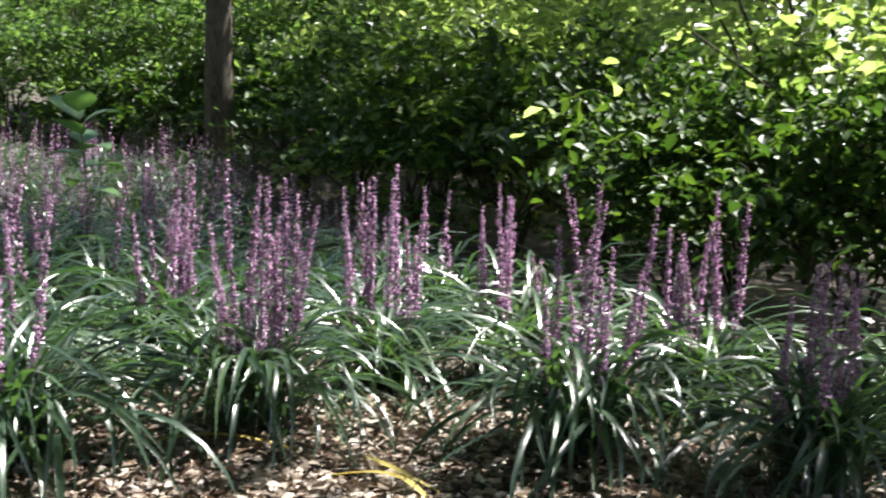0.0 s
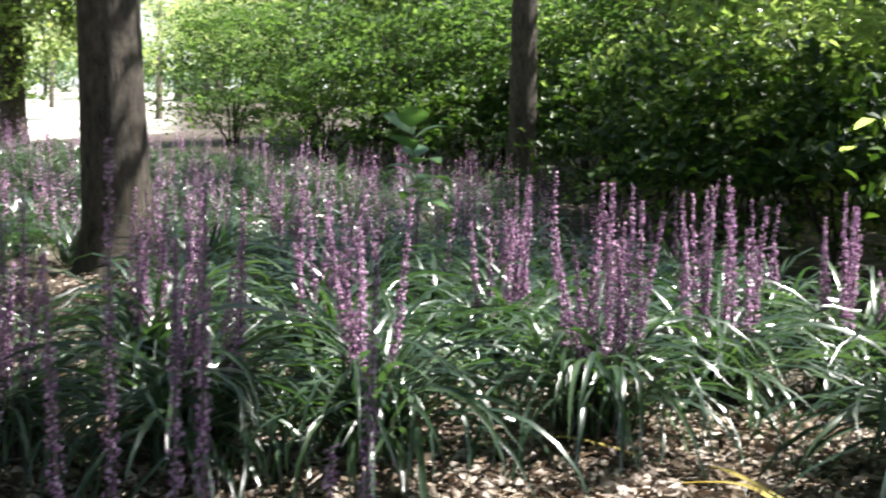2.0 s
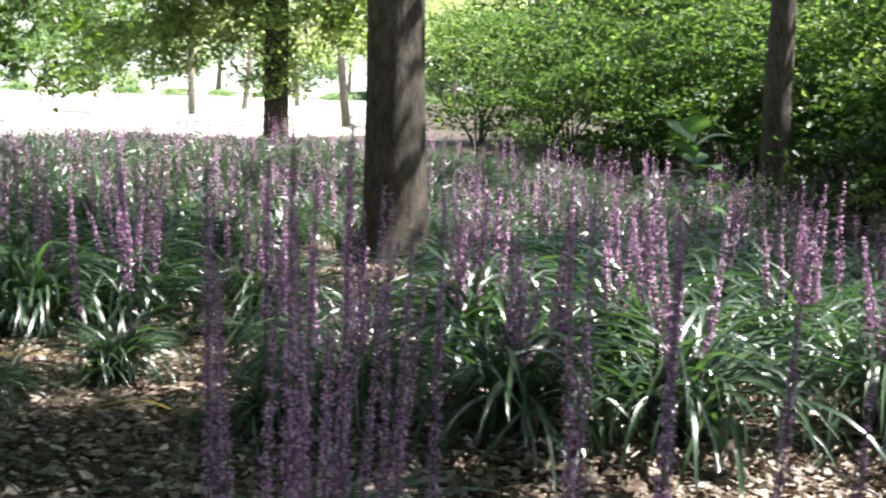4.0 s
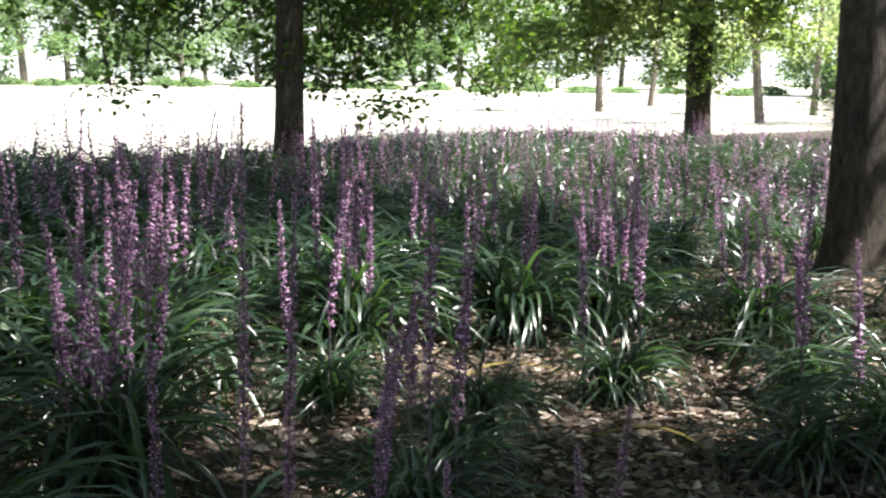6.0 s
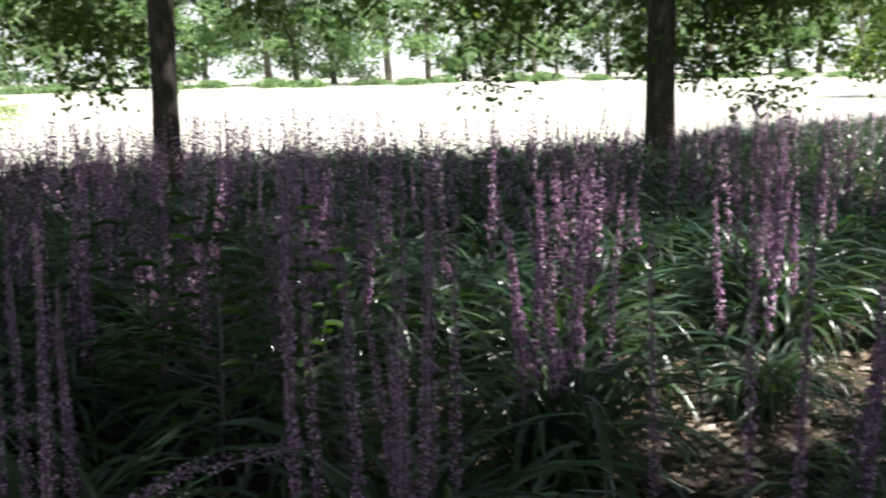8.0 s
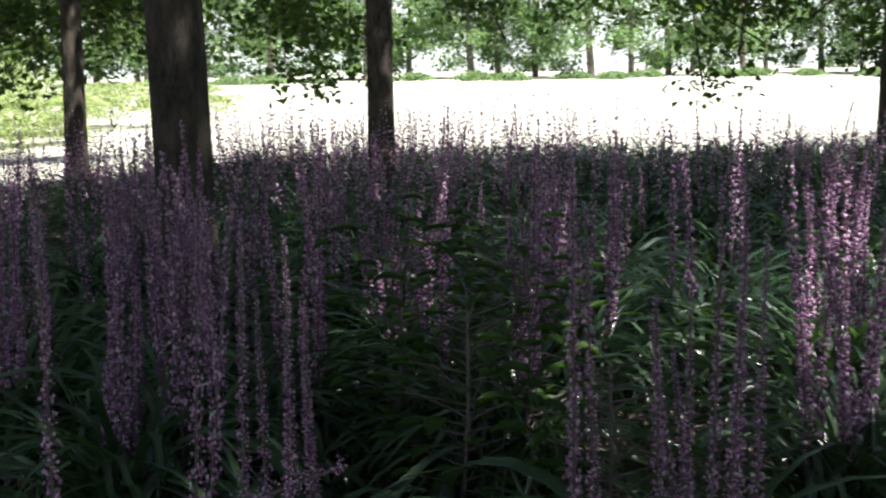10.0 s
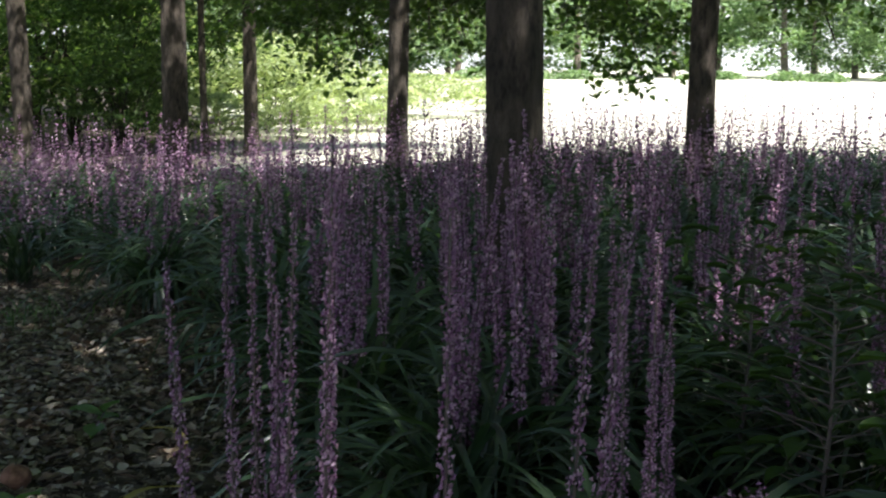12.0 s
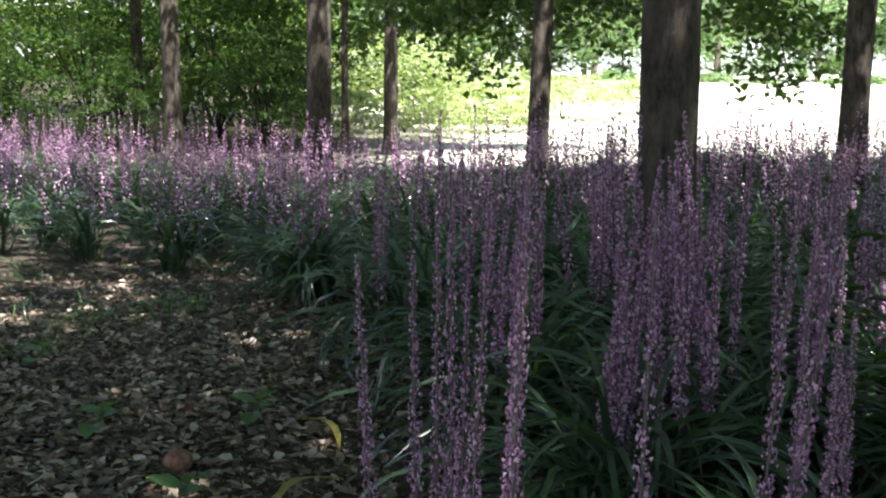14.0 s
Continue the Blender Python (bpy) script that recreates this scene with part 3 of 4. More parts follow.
    if hang:
        cl = np.array(clusters)
        m = hang_leaves * len(hang)
        c2 = cl[rng.integers(0, len(cl), m)] + rng.normal(0, 1, (m, 3)) * np.array([0.14, 0.14, 0.075])
        c = np.concatenate([c, c2])
    lf = leaf * rng.uniform(0.6, 1.25, len(c))
    lf[leaves:] *= hang_size
    v, t = leaf_cloud(c, lf, simple=True) if hang_leaves < 500 else leaf_cloud(c, lf, broad=0.72)
    tagged(part("crown", mesh_np("crown", v, t, [foliage]), root), kind="stuff")
    return root


GLADES = ((-2.15, 1.05, 0.42), (-2.5, 1.75, 0.35), (-0.4, 1.85, 0.5), (0.2, 2.1, 0.35), (-4.6, -1.65, 0.45), (-2.3, -0.75, 0.22), (-1.9, 2.55, 0.25), (-3.3, 0.5, 0.3), (-2.65, 0.2, 0.25))


def leave_gaps(points):
    """Leaves out some of the added boughs, so that the sun reaches the ground in a few glades."""
    return [p for p in points if all(math.hypot(p[0] - p[2] * sun_way.x / sun_way.z - gx, p[1] - p[2] * sun_way.y / sun_way.z - gy) > r for gx, gy, r in GLADES)]


def plant_trees():
    global rng
    rng = np.random.default_rng(26)
    oak = "tree with furrowed grey-brown bark standing in the flower bed"
    # boughs above the view, added where their shade should fall
    far_over = [(-3.3 + 3.2 * r * math.cos(a), 2.7 + 2.8 * r * math.sin(a), 3.9 + 1.2 * ((k * 5) % 7) / 7) for k, (r, a) in enumerate((math.sqrt((k + 0.5) / 68), 2.4 * k) for k in range(68))]
    far_over = [p for p in far_over if math.hypot(p[0] + 0.9, p[1] - 5.4) > 1.3 and math.hypot(p[0] + 0.35, p[1] - 2.7) > 1.1]
    far_over += [(-0.3 + 0.35 * math.sqrt(k) * math.cos(2.4 * k), 3.9 + 0.3 * math.sqrt(k) * math.sin(2.4 * k), 4.0 + 0.08 * k) for k in range(9)]
    back_over = [(-0.7 + 0.5 * i + 0.2 * (j % 2), 3.9 + 0.5 * j, 4.0 + 0.25 * ((3 * i + j) % 4)) for i in range(4) for j in range(5)]
    back_over = [p for p in back_over if math.hypot(p[0] + 0.9, p[1] - 5.4) > 0.7 and math.hypot(p[0] - 1.7, p[1] - 3.2) > 1.1 and math.hypot(p[0] - 3.2, p[1] - 4.0) > 1.2]
    slim_over = [(-2.7 + 0.42 * math.sqrt(k) * math.cos(2.4 * k), 0.35 + 0.36 * math.sqrt(k) * math.sin(2.4 * k), 3.8 + 0.07 * k) for k in range(13)]
    slim_over += [(-1.3, -0.2, 4.1), (-1.15, 0.15, 4.2)]
    slim_over = [p for p in slim_over if math.hypot(p[0] + 2.3, p[1] + 0.1) > 0.75]
    tree("tree", oak, -2.11, 8.44, 0.21, 8, (1.9, 2.6, 6.5), 3000)
    tree("tree", "stout tree with sunlit furrowed bark in the flower bed", -2.835, 4.13, 0.28, 8, (2.6, 4.4, 7), 2600, 0.12, sides=20, hang=leave_gaps(far_over), hang_leaves=330, fork=0.6)
    # M_SUNNY leaves give this crown its sunlit look
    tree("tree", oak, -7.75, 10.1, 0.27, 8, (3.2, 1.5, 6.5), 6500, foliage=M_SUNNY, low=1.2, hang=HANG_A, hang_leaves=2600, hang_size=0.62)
    tree("tree", oak, -7.4, 4.62, 0.21, 8, (3.2, 2.4, 6), 6500, low=1.9, hang=HANG_B, hang_leaves=1800, hang_size=0.62)
    tree("tree", oak, -6.75, 1.02, 0.145, 7, (2.8, 2.4, 6), 5000, low=1.9, hang=HANG_C, hang_leaves=1800, hang_size=0.62)
    tree("tree", "slim dark-barked tree rising among the lilac spikes", -3.68, -0.19, 0.134, 7, (3.0, 2.6, 6), 4200, 0.12, lean=(0.0, -0.03), sides=20, hang=leave_gaps(slim_over), fork=0.55)
    tree("tree", oak, -7.65, -0.48, 0.125, 7, (2.6, 2.2, 6), 4500, low=1.8, hang=HANG_D, hang_leaves=1800, hang_size=0.62)
    tree("tree", "slim tree at the edge of the lawn", -12.5, -1.9, 0.14, 7, (2.8, 2.0, 6), 4000, low=1.6, hang=HANG_E, hang_leaves=1800, hang_size=0.62)
    tree("tree", "thin sapling-like tree at the edge of the lawn", -12.5, -2.35, 0.075, 6, (1.6, 1.2, 5), 1500, low=0.9)
    tree("tree", "tree with dark bark beside the path", -9.85, -2.13, 0.2, 8, (3.0, 1.5, 6.5), 4800, low=1.1, foliage=M_WOOD)
    tree("tree", "dark tree trunk in the shrubs", -11.9, -3.9, 0.18, 8, (3.0, 1.0, 6), 5200, low=0.8, foliage=M_WOOD)
    tree("tree", "dark tree trunk in the shrubs", -13.0, -4.6, 0.12, 7, (2.6, 1.0, 6), 4500, low=0.8, foliage=M_WOOD)
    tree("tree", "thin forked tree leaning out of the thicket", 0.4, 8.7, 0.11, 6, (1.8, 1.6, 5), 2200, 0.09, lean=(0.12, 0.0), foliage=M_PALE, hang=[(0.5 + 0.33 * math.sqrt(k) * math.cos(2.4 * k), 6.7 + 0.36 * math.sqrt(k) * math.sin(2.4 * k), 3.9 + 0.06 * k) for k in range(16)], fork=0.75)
    for x, y in ((-0.6, 14.6), (3.4, 13.2), (-3.6, 15.2)):
        tree("tree", "leafy tree behind the thicket", x, y, 0.24, 8, (3.4, 3.0, 7.5), 9000, 0.14, limbs=12, twigs=12)
    # stands out of view, added for its shade
    tree("tree", "unseen leafy tree added to shade the thicket", 3.9, 7.9, 0.26, 8, (2.2, 4.2, 7.5), 2500, 0.14, limbs=8, hang=leave_gaps(back_over), hang_leaves=260, fork=0.6)
    # unseen neighbours, added out of view to shade the bed
    over = [(-0.3 + 2.1 * r * math.cos(a), 0.95 + 1.9 * r * math.sin(a), 3.6 + 1.2 * ((k * 5) % 7) / 7) for k, (r, a) in enumerate((math.sqrt((k + 0.5) / 34), 2.4 * k) for k in range(34))]
    over = [p for p in over if math.hypot(p[0] + 0.35, p[1] - 2.7) > 0.8]
    over += [(0.8 + 0.28 * math.sqrt(k) * math.cos(2.4 * k), 2.2 + 0.28 * math.sqrt(k) * math.sin(2.4 * k), 4.0 + 0.06 * k) for k in range(10)] + [(0.1, 2.75, 4.2), (0.7, 2.9, 4.1), (0.95, 2.6, 4.0), (2.5, 2.7, 4.0), (2.8, 2.5, 4.2), (2.3, 2.35, 4.3), (2.35, 3.0, 4.0), (2.6, 3.0, 4.2), (2.1, 2.7, 4.1), (2.9, 2.9, 4.0), (2.0, 2.45, 4.0)]
    tree("tree", "unseen leafy tree added to shade the bed", 1.55, -0.7, 0.26, 8, (3.2, 3.6, 7.5), 8000, 0.19, limbs=10, hang=leave_gaps(over), hang_leaves=330, fork=0.6)
    for x, y, n in ((1.4, -4.0, 12000), (-1.8, -4.4, 12000), (-5.6, -4.8, 10000)):
        tree("tree", "unseen leafy tree added to shade the bed", x, y, 0.26, 8, (3.9, 3.2, 7.5), n, 0.2, limbs=14, twigs=12)


HANG_A = ((-8.87, 9.12, 1.08), (-8.87, 9.77, 0.73), (-8.91, 10.39, 1.11), (-8.10, 9.74, 0.67), (-8.75, 9.88, 1.39), (-9.85, 9.58, 0.55), (-9.31, 8.72, 1.20), (-7.60, 10.69, 1.08), (-7.58, 11.29, 1.34), (-7.41, 10.22, 0.67), (-7.07, 11.01, 0.90), (-9.66, 9.75, 0.42))
HANG_B = ((-8.19, 3.83, 0.93), (-8.61, 3.90, 0.49), (-8.70, 4.54, 0.75), (-7.91, 4.31, 0.94), (-8.49, 4.12, 0.70), (-8.37, 5.06, 0.57), (-7.40, 5.03, 0.82), (-7.58, 5.45, 0.57), (-7.83, 5.77, 1.06), (-7.03, 5.47, 0.58), (-7.18, 5.90, 0.83), (-7.35, 6.30, 1.10), (-7.95, 4.24, 1.09), (-7.76, 5.21, 0.44), (-7.22, 6.43, 0.48))
HANG_C = ((-9.11, 1.06, 0.96), (-9.47, 1.29, 0.57), (-9.96, 0.75, 0.92), (-9.13, 0.92, 1.11), (-9.25, 2.18, 1.04), (-9.50, 2.70, 0.84), (-8.57, 2.89, 1.04), (-9.44, 1.46, 0.81))
HANG_D = ((-9.49, -0.25, 0.91), (-9.98, 0.07, 0.76), (-10.48, -0.94, 0.99), (-9.47, -1.05, 0.75), (-9.99, -0.75, 0.63), (-10.28, 1.52, 0.51), (-9.49, -0.17, 1.03), (-9.96, -1.25, 1.01))
HANG_E = ((-12.86, -2.25, 1.07), (-13.46, -1.38, 1.10), (-13.94, -1.65, 0.75), (-12.98, -1.05, 0.52), (-13.47, 0.16, 1.00), (-13.85, -2.39, 0.80), (-12.99, -0.78, 1.15), (-13.48, -0.08, 1.18), (-13.70, -3.23, 1.09))

plant_trees()


# ---- shrubs and thicket ----
def shrub_kind(rad, height, count, leaf, foliage, floor=0.03, lift=0.55):
    """Meshes for one sort of shrub: some stems, and the leaves round their upper parts."""
    stems, tips = [], []
    for k in range(9):
        a, e = 2.4 * k, rng.uniform(0.1, 1.0)
        u = np.linspace(0, 1, 6)
        end = np.array([rad * e * math.cos(a), rad * e * math.sin(a), height * rng.uniform(0.6, 1.0) * (1.1 - 0.35 * e)])
        line = np.stack([end[0] * u ** 1.3, end[1] * u ** 1.3, end[2] * u ** 0.85], 1)
        line[1:-1] += rng.normal(0, 0.04, (4, 3))
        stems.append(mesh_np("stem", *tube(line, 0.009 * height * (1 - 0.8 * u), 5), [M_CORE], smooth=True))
    # leaves sit in flat, drooping sprays on an uneven dome, with dark gaps between
    m = 74
    a, f = rng.uniform(0, 6.28, m), 0.16 + 0.84 * rng.uniform(0, 1, m) ** lift
    r = rad * rng.uniform(0.4, 1.1, m) * np.sqrt(np.clip(1.1 - f ** 2.2, 0.05, 1))
    tuft = np.stack([r * np.cos(a), r * np.sin(a), f * height * rng.uniform(0.85, 1.08, m)], 1)
    pick = np.minimum((m * rng.uniform(0, 1, count) ** 1.25).astype(int), m - 1)
    off = rng.normal(0, 1, (count, 3)) * np.array([0.15 * rad, 0.15 * rad, 0.018 * height])
    off[:, 2] -= 0.9 * (off[:, 0] ** 2 + off[:, 1] ** 2) / rad
    c = tuft[pick] + off
    c[:, 2] = np.abs(c[:, 2] - floor) + floor
    v, t = leaf_cloud(c, leaf * rng.uniform(0.4, 1.4, count), 0.25, 0.55, rad > 1.2)
    return stems, mesh_np("leafage", v, t, [foliage])


def shrub(kind, x, y, size, label, group="thicket"):
    root = empty("shrub", pose(x, y, float(gz(x, y)), 0, 0, rng.uniform(0, 360)))
    root.scale = (size, size, size * rng.uniform(0.9, 1.1))
    tagged(root, label, "shrub", group)
    for me in kind[0]:
        part("stem", me, root)
    tagged(part("leafage", kind[1], root), kind="stuff")
    return root


def thicket():
    global rng
    rng = np.random.default_rng(27)
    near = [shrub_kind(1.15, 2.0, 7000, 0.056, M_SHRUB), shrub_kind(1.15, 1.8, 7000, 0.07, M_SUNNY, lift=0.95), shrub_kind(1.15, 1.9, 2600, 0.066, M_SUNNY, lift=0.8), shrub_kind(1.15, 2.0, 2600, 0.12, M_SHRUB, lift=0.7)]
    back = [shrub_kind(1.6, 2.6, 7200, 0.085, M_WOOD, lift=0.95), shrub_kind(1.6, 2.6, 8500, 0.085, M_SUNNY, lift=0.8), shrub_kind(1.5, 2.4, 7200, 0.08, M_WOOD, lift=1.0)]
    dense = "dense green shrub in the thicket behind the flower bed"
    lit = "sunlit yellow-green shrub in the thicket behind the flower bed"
    # sort 3: low shrubs with darkened leaves, added as the thicket's shaded foot
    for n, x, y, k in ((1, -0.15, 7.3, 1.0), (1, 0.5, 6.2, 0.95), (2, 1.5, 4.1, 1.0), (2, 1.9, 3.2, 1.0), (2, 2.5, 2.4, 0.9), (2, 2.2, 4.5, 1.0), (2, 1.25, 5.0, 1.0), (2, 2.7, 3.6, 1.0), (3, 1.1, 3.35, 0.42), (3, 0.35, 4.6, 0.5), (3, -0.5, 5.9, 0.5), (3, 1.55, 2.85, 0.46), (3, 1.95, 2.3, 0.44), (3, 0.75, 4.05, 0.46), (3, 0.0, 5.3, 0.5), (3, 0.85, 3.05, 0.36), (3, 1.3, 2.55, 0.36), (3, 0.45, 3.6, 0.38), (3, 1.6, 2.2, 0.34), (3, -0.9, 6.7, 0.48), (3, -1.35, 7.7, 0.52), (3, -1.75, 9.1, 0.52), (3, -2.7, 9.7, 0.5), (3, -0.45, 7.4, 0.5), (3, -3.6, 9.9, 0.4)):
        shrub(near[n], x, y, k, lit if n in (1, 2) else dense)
    for n, x, y, k in ((0, -5.7, 10.9, 0.62), (2, -4.7, 10.9, 0.68), (0, -3.6, 10.6, 0.66), (2, -2.7, 10.3, 0.62), (0, -1.6, 9.9, 0.7), (0, -6.0, 13.6, 1.0), (1, -4.4, 12.9, 0.9), (2, -3.0, 12.2, 1.05), (1, -1.7, 11.2, 0.85), (0, -0.6, 9.6, 1.0), (2, -5.0, 15.4, 1.35), (0, -3.0, 14.3, 1.35), (2, -1.2, 13.0, 1.3),
                       (1, 0.5, 11.2, 1.3), (1, 1.6, 9.2, 1.2), (0, 0.6, 14.5, 1.5), (2, 2.4, 12.4, 1.5), (0, -2.6, 17.0, 1.5), (2, -5.4, 18.0, 1.5)):
        shrub(back[n], x, y, k, lit if n == 1 else dense)
    woods = "broad green shrub in the wood beyond the path"
    # sort 1 has the brighter M_SUNNY leaves, for sunlit tops at the back
    for n, x, y, k in ((0, -13.8, -3.5, 0.7), (0, -13.2, -5.2, 0.7), (2, -12.4, -6.6, 0.8), (0, -11.2, -7.8, 0.8), (1, -16.0, -5.0, 1.25), (1, -15.4, -7.4, 1.25), (2, -14.0, -9.4, 1.25),
                       (1, -18.0, -6.6, 1.5), (2, -17.6, -3.7, 1.0), (0, -19.5, -9.0, 1.5), (2, -17.0, -11.0, 1.5), (0, -21.0, -5.2, 1.4), (2, -22.5, -7.6, 1.6), (0, -12.4, -11.0, 1.4), (0, -12.9, -3.2, 0.42), (2, -12.2, -4.6, 0.4), (0, -11.6, -5.6, 0.45), (2, -14.6, -4.2, 0.9)):
        shrub(back[n], x, y, k, woods)
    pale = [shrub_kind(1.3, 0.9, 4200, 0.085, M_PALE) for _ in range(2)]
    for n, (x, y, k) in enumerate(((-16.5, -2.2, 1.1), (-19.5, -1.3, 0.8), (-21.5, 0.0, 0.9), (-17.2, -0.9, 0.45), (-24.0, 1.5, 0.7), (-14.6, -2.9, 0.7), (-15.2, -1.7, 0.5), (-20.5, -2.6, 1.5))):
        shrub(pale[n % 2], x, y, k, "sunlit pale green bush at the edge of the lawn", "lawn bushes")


thicket()


# ---- distance ----
def border_tree(x, y, kind, size, label, group):
    root = empty("park_tree", pose(x, y, float(gz(x, y)), 0, 0, rng.uniform(0, 360)))
    root.scale = (size, size, size * rng.uniform(0.85, 1.15))
    tagged(root, label, "tree", group)
    part("trunk", kind[0], root)
    tagged(part("crown", kind[1], root), kind="stuff")


def border_kind(rad, low, high, trunk_r, count, leaf, foliage):
    u = np.linspace(0, 1, 9)
    line = np.stack([0.15 * np.sin(3 * u), 0.1 * np.sin(4 * u), high * 0.9 * u], 1)
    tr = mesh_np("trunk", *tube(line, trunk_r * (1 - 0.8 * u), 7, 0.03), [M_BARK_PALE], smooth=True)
    m = 30
    f = rng.uniform(0, 1, m)
    r = rad * np.sqrt(rng.uniform(0.02, 1, m)) * np.sqrt(np.clip(1.0 - 0.8 * f ** 2, 0.1, 1))
    a = rng.uniform(0, 6.28, m)
    tuft = np.stack([r * np.cos(a), r * np.sin(a), low + f * (high - low)], 1)
    c = tuft[rng.integers(0, m, count)] + rng.normal(0, 1, (count, 3)) * np.array([0.13 * rad, 0.13 * rad, 0.035 * high])
    c[:, 2] = np.maximum(c[:, 2], low * 0.6)
    return tr, mesh_np("crown", *leaf_cloud(c, leaf * rng.uniform(0.6, 1.3, count), simple=True), [foliage])


def haze():
    """A glowing ring far behind the last trees, added as the bright hazy sky all round the horizon."""
    m, nt, p = nodes_of("horizon_glow")
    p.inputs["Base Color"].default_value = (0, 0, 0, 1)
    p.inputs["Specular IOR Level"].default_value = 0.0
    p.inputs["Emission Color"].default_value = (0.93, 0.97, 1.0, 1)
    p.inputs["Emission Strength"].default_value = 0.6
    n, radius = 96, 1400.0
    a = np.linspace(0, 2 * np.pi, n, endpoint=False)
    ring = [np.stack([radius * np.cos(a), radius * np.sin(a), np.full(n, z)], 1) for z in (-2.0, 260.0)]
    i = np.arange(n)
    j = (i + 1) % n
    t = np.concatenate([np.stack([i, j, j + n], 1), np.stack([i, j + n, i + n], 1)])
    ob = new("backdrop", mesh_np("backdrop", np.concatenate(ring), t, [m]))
    tagged(ob, "glowing ring that stands in for the bright hazy sky along the horizon", "sky", kind="structure")


haze()


def far_trees():
    global rng
    rng = np.random.default_rng(28)
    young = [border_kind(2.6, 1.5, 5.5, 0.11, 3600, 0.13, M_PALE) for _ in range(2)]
    for k in range(8):
        a = radians(22 + 2.5 * k)
        d = 25 + 7 * ((k * 7) % 4)
        border_tree(-0.6 - d * math.sin(a), d * math.cos(a), young[k % 2], 1.0, "young park tree on the sunny lawn", "park trees")
    tall = [border_kind(3.8, 0.6, 9.5, 0.2, 5200, 0.32, M_HAZED) for _ in range(4)]
    for k in range(56):
        a = radians(14 + 1.65 * k + rng.uniform(-1.2, 1.2))
        d = rng.uniform(66, 95)
        border_tree(-d * math.sin(a), d * math.cos(a), tall[k % 4], rng.uniform(0.8, 1.3), "tall tree in the border of the lawn", "border trees")
    low = [shrub_kind(2.2, 1.0, 900, 0.4, M_HAZED, lift=0.9) for _ in range(2)]
    for k in range(34):
        a = radians(22 + 2.3 * k + rng.uniform(-0.7, 0.7))
        d = rng.uniform(63, 70)
        shrub(low[k % 2], -d * math.sin(a), d * math.cos(a), rng.uniform(0.28, 0.6), "low bush along the far edge of the lawn", "border bushes")


far_trees()


# ---- small things ----
rng = np.random.default_rng(29)


def sapling(x, y, height, leaves, size, label):
    root = empty("sapling", pose(x, y, float(gz(x, y))))
    tagged(root, label, "plant", "seedlings")
    u = np.linspace(0, 1, 6)
    line = np.stack([0.03 * np.sin(3 * u), 0.02 * u, height * u], 1)
    part("stem", mesh_np("stem", *tube(line, 0.004 * (1 - 0.6 * u), 5), [M_STEM], smooth=True), root)
    for k in range(leaves):
        f = (0.62 if leaves < 20 else 0.3) + (0.38 if leaves < 20 else 0.7) * k / max(1, leaves - 1)
        a, L = 2.4 * k, size * rng.uniform(0.75, 1.15)
        p = np.array([np.interp(f, u, line[:, i]) for i in range(3)])
        if leaves > 20:     # a bushy seedling carries its leaves on side twigs
            q = p + np.array([math.cos(a), math.sin(a), 0.35]) * rng.uniform(0.02, 0.12)
            part("twig", mesh_np("twig", *tube(np.linspace(p, q, 3), [0.0016, 0.0012, 0.0008], 3), [M_STEM]), root)
            p = q
        n = 6
        q = np.linspace(0, 1, n)
        el = 0.2 + (0.75 if leaves < 20 else 0.2) * k / leaves + rng.uniform(-0.15, 0.15) - 1.2 * q * rng.uniform(0.4, 1.2)
        h = np.concatenate([[0], np.cumsum(np.cos(el[:-1]))]) * L / (n - 1)
        z = np.concatenate([[0], np.cumsum(np.sin(el[:-1]))]) * L / (n - 1)
        w = (0.40 if leaves < 20 else 0.3) * L * np.sin(np.pi * np.clip(q, 0.03, 1) ** 0.8) + 0.001
        d, sd = np.array([math.cos(a), math.sin(a), 0]), np.array([-math.sin(a), math.cos(a), 0])
        mid = p + h[:, None] * d + z[:, None] * np.array([0, 0, 1])
        v = np.stack([mid + sd * w[:, None] + (0, 0, 0.006), mid, mid - sd * w[:, None] + (0, 0, 0.006)], 1).reshape(-1, 3)
        t = (np.arange(n - 1)[:, None, None] * 3 + np.array([[0, 1, 4], [0, 4, 3], [1, 2, 5], [1, 5, 4]])[None]).reshape(-1, 3)
        part("leaf", mesh_np("leaf", v, t, [M_SHRUB if leaves > 20 else M_SAPLING], smooth=True), root)


sapling(-1.29, 3.21, 0.58, 11, 0.125, "pale green sapling with broad leaves above the lilac spikes")
for px, py, h in ((-2.3, 0.02, 0.36), (-2.05, 0.1, 0.32), (-2.55, 0.0, 0.40), (-2.72, 0.2, 0.40), (-2.45, 0.16, 0.36)):
    sapling(px, py, h, 52, 0.036, "dark green seedling with small leaves among the spikes")
for px, py in ((-2.9, -1.25), (-2.55, -1.0), (-3.35, -1.55), (-3.0, -1.0)):
    sapling(px, py, 0.05, 4, 0.05, "tiny green seedling in the leaf litter")


def ball(x, y):
    bm = bmesh.new()
    bmesh.ops.create_icosphere(bm, subdivisions=3, radius=0.023)
    for v in bm.verts:
        v.co *= 1 + 0.06 * noise.noise(v.co * 60)
        v.co.z *= 0.9
    me = bpy.data.meshes.new("shell")
    bm.to_mesh(me)
    bm.free()
    me.materials.append(M_BALL)
    me.polygons.foreach_set("use_smooth", np.ones(len(me.polygons), bool))
    root = empty("seed_ball", pose(x, y, float(gz(x, y)) + 0.022))
    tagged(root, "round brown dry seed ball with a stalk on the litter", "seed", "")
    part("shell", me, root)
    part("stalk", mesh_np("stalk", *tube([(0, 0, 0.018), (0.004, 0.01, 0.04), (0.0, 0.02, 0.06)], [0.0012, 0.001, 0.0008], 5), [M_STEM]), root)


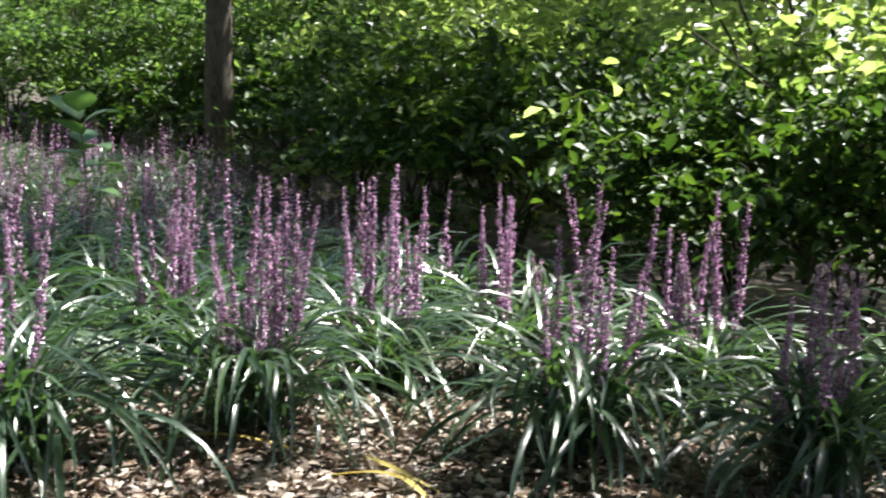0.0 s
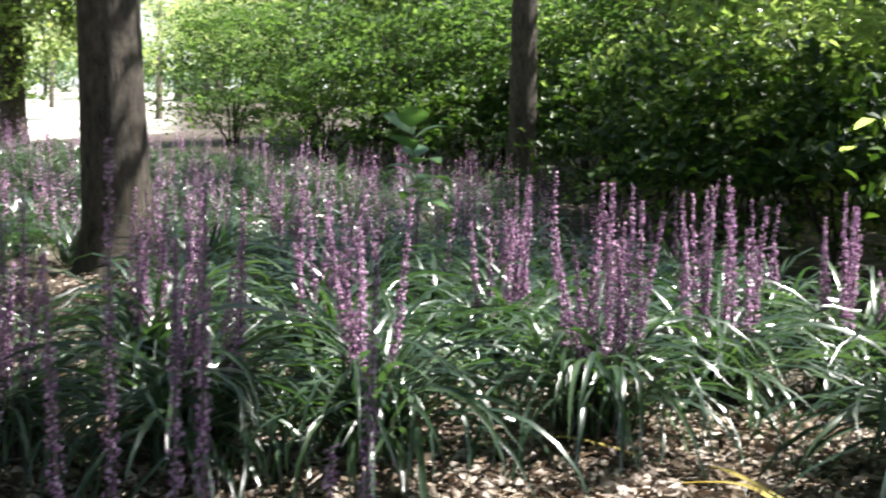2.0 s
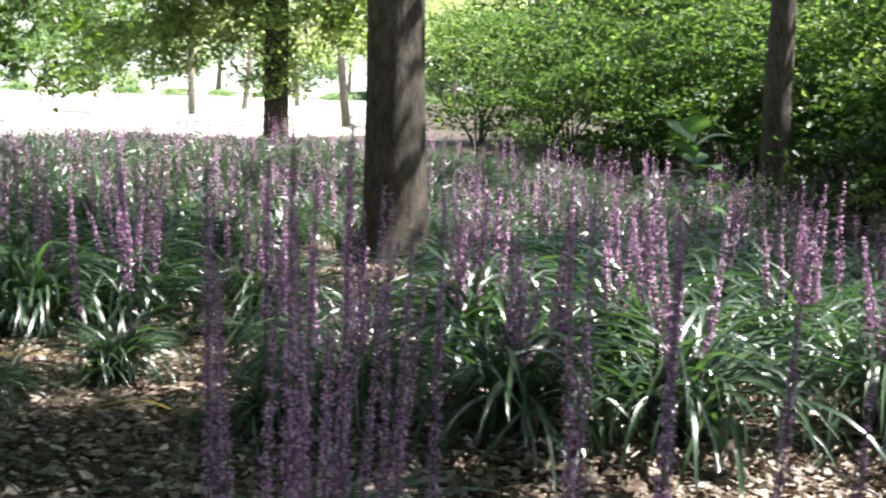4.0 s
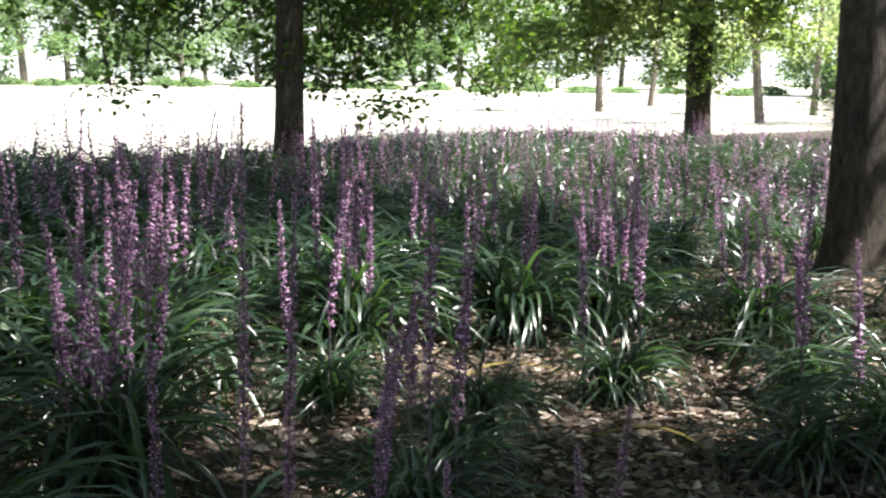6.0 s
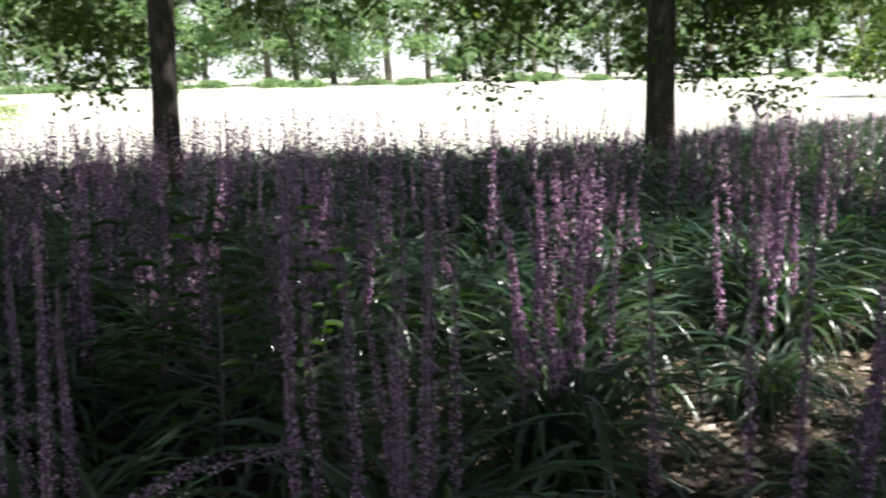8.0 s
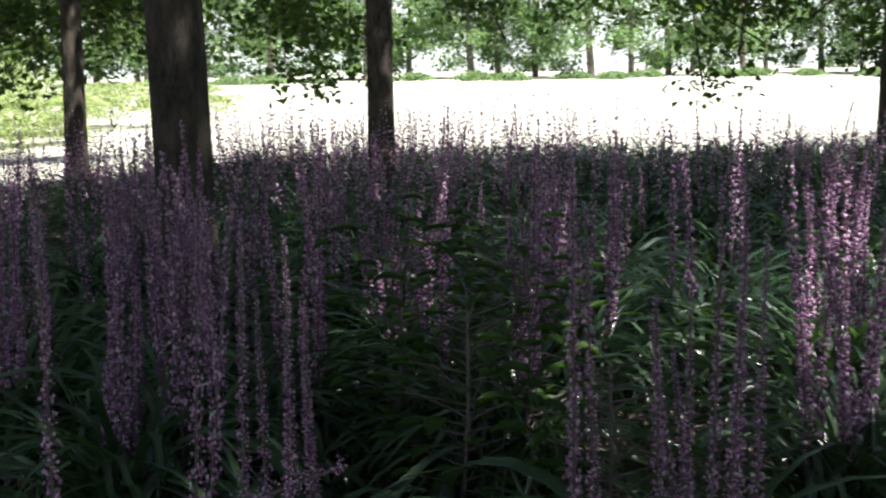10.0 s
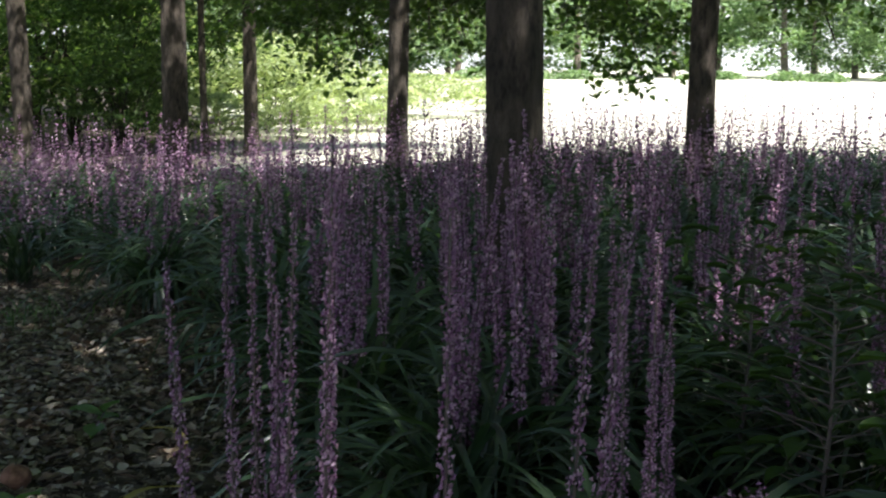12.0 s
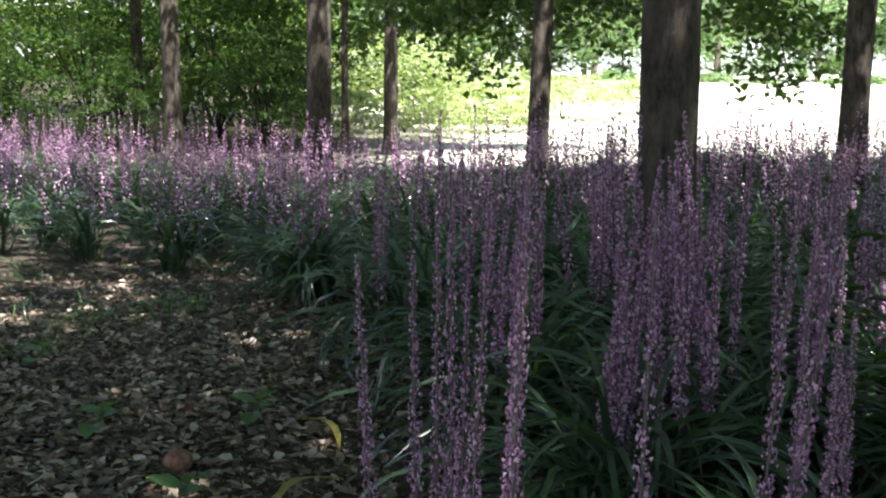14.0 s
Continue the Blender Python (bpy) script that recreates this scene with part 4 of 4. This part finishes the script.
ball(-2.73, -1.05)


def grass_tuft(x, y, count):
    v, t = blades(count, 0.13, 0.004, 4, False)
    v = v + np.repeat(np.stack([rng.normal(0, 0.12, count), rng.normal(0, 0.12, count), np.zeros(count)], 1), 10, 0)
    ob = new("grass_tuft", mesh_np("grass_tuft", v, t, [M_SAPLING]))
    ob.matrix_basis = pose(x, y, float(gz(x, y)))
    tagged(ob, "thin green grass growing through the litter", "grass", "grass tufts", "stuff")


for gx, gy in ((-3.9, -1.45), (-3.75, -1.6), (-4.1, -1.35), (-3.2, -1.9), (-4.6, -2.2)):
    grass_tuft(gx, gy, 40)


def leaning(x, y, towards, tilt, me):
    sp = new("fallen_spike", me)
    sp.matrix_basis = pose(x, y, float(gz(x, y)), 0, 0, towards) @ pose(0, 0, 0, 0, tilt, 0)
    tagged(sp, "lilac flower spike bowed over out of its clump", "flower", "leaning spikes")


leaning(-1.64, -0.58, 75, 0, ARCHED[0])
leaning(-1.60, -0.46, 82, 4, ARCHED[1])
leaning(-1.72, 0.62, 100, 18, SPIKES[3])


# ---- yellowed strap leaves on the litter ----
M_YELLOW = leafy("yellowed_leaf", (0.30, 0.22, 0.05), (0.38, 0.30, 0.08), (0.45, 0.38, 0.14), 0.5, (1.3, 1.2, 0.6), 0.25)
for fx, fy, turn, length in ((-0.72, 1.78, 10, 0.30), (-0.35, 1.72, -40, 0.22), (-0.18, 1.66, 130, 0.2), (-2.25, 1.3, 70, 0.24), (-1.85, 1.25, 20, 0.2), (-2.5, -0.85, 160, 0.2), (-3.0, -0.92, 30, 0.22)):
    u = np.linspace(0, 1, 8)
    mid = np.stack([length * u, 0.03 * np.sin(3 * u), 0.016 + 0.02 * np.sin(np.pi * u)], 1)
    wide = (0.006 * np.sin(np.pi * np.clip(u, 0.06, 0.97)) + 0.001)[:, None] * np.array([[0, 1, 0]])
    v = np.stack([mid + wide + (0, 0, 0.002), mid, mid - wide + (0, 0, 0.002)], 1).reshape(-1, 3)
    t = (np.arange(7)[:, None, None] * 3 + np.array([[0, 1, 4], [0, 4, 3], [1, 2, 5], [1, 5, 4]])[None]).reshape(-1, 3)
    ob = new("fallen_leaf", mesh_np("fallen_leaf", v, t, [M_YELLOW], smooth=True))
    ob.matrix_basis = pose(fx, fy, float(gz(fx, fy)), 0, 0, turn)
    tagged(ob, "yellowed strap leaf lying on the litter", "leaf", "fallen strap leaves")
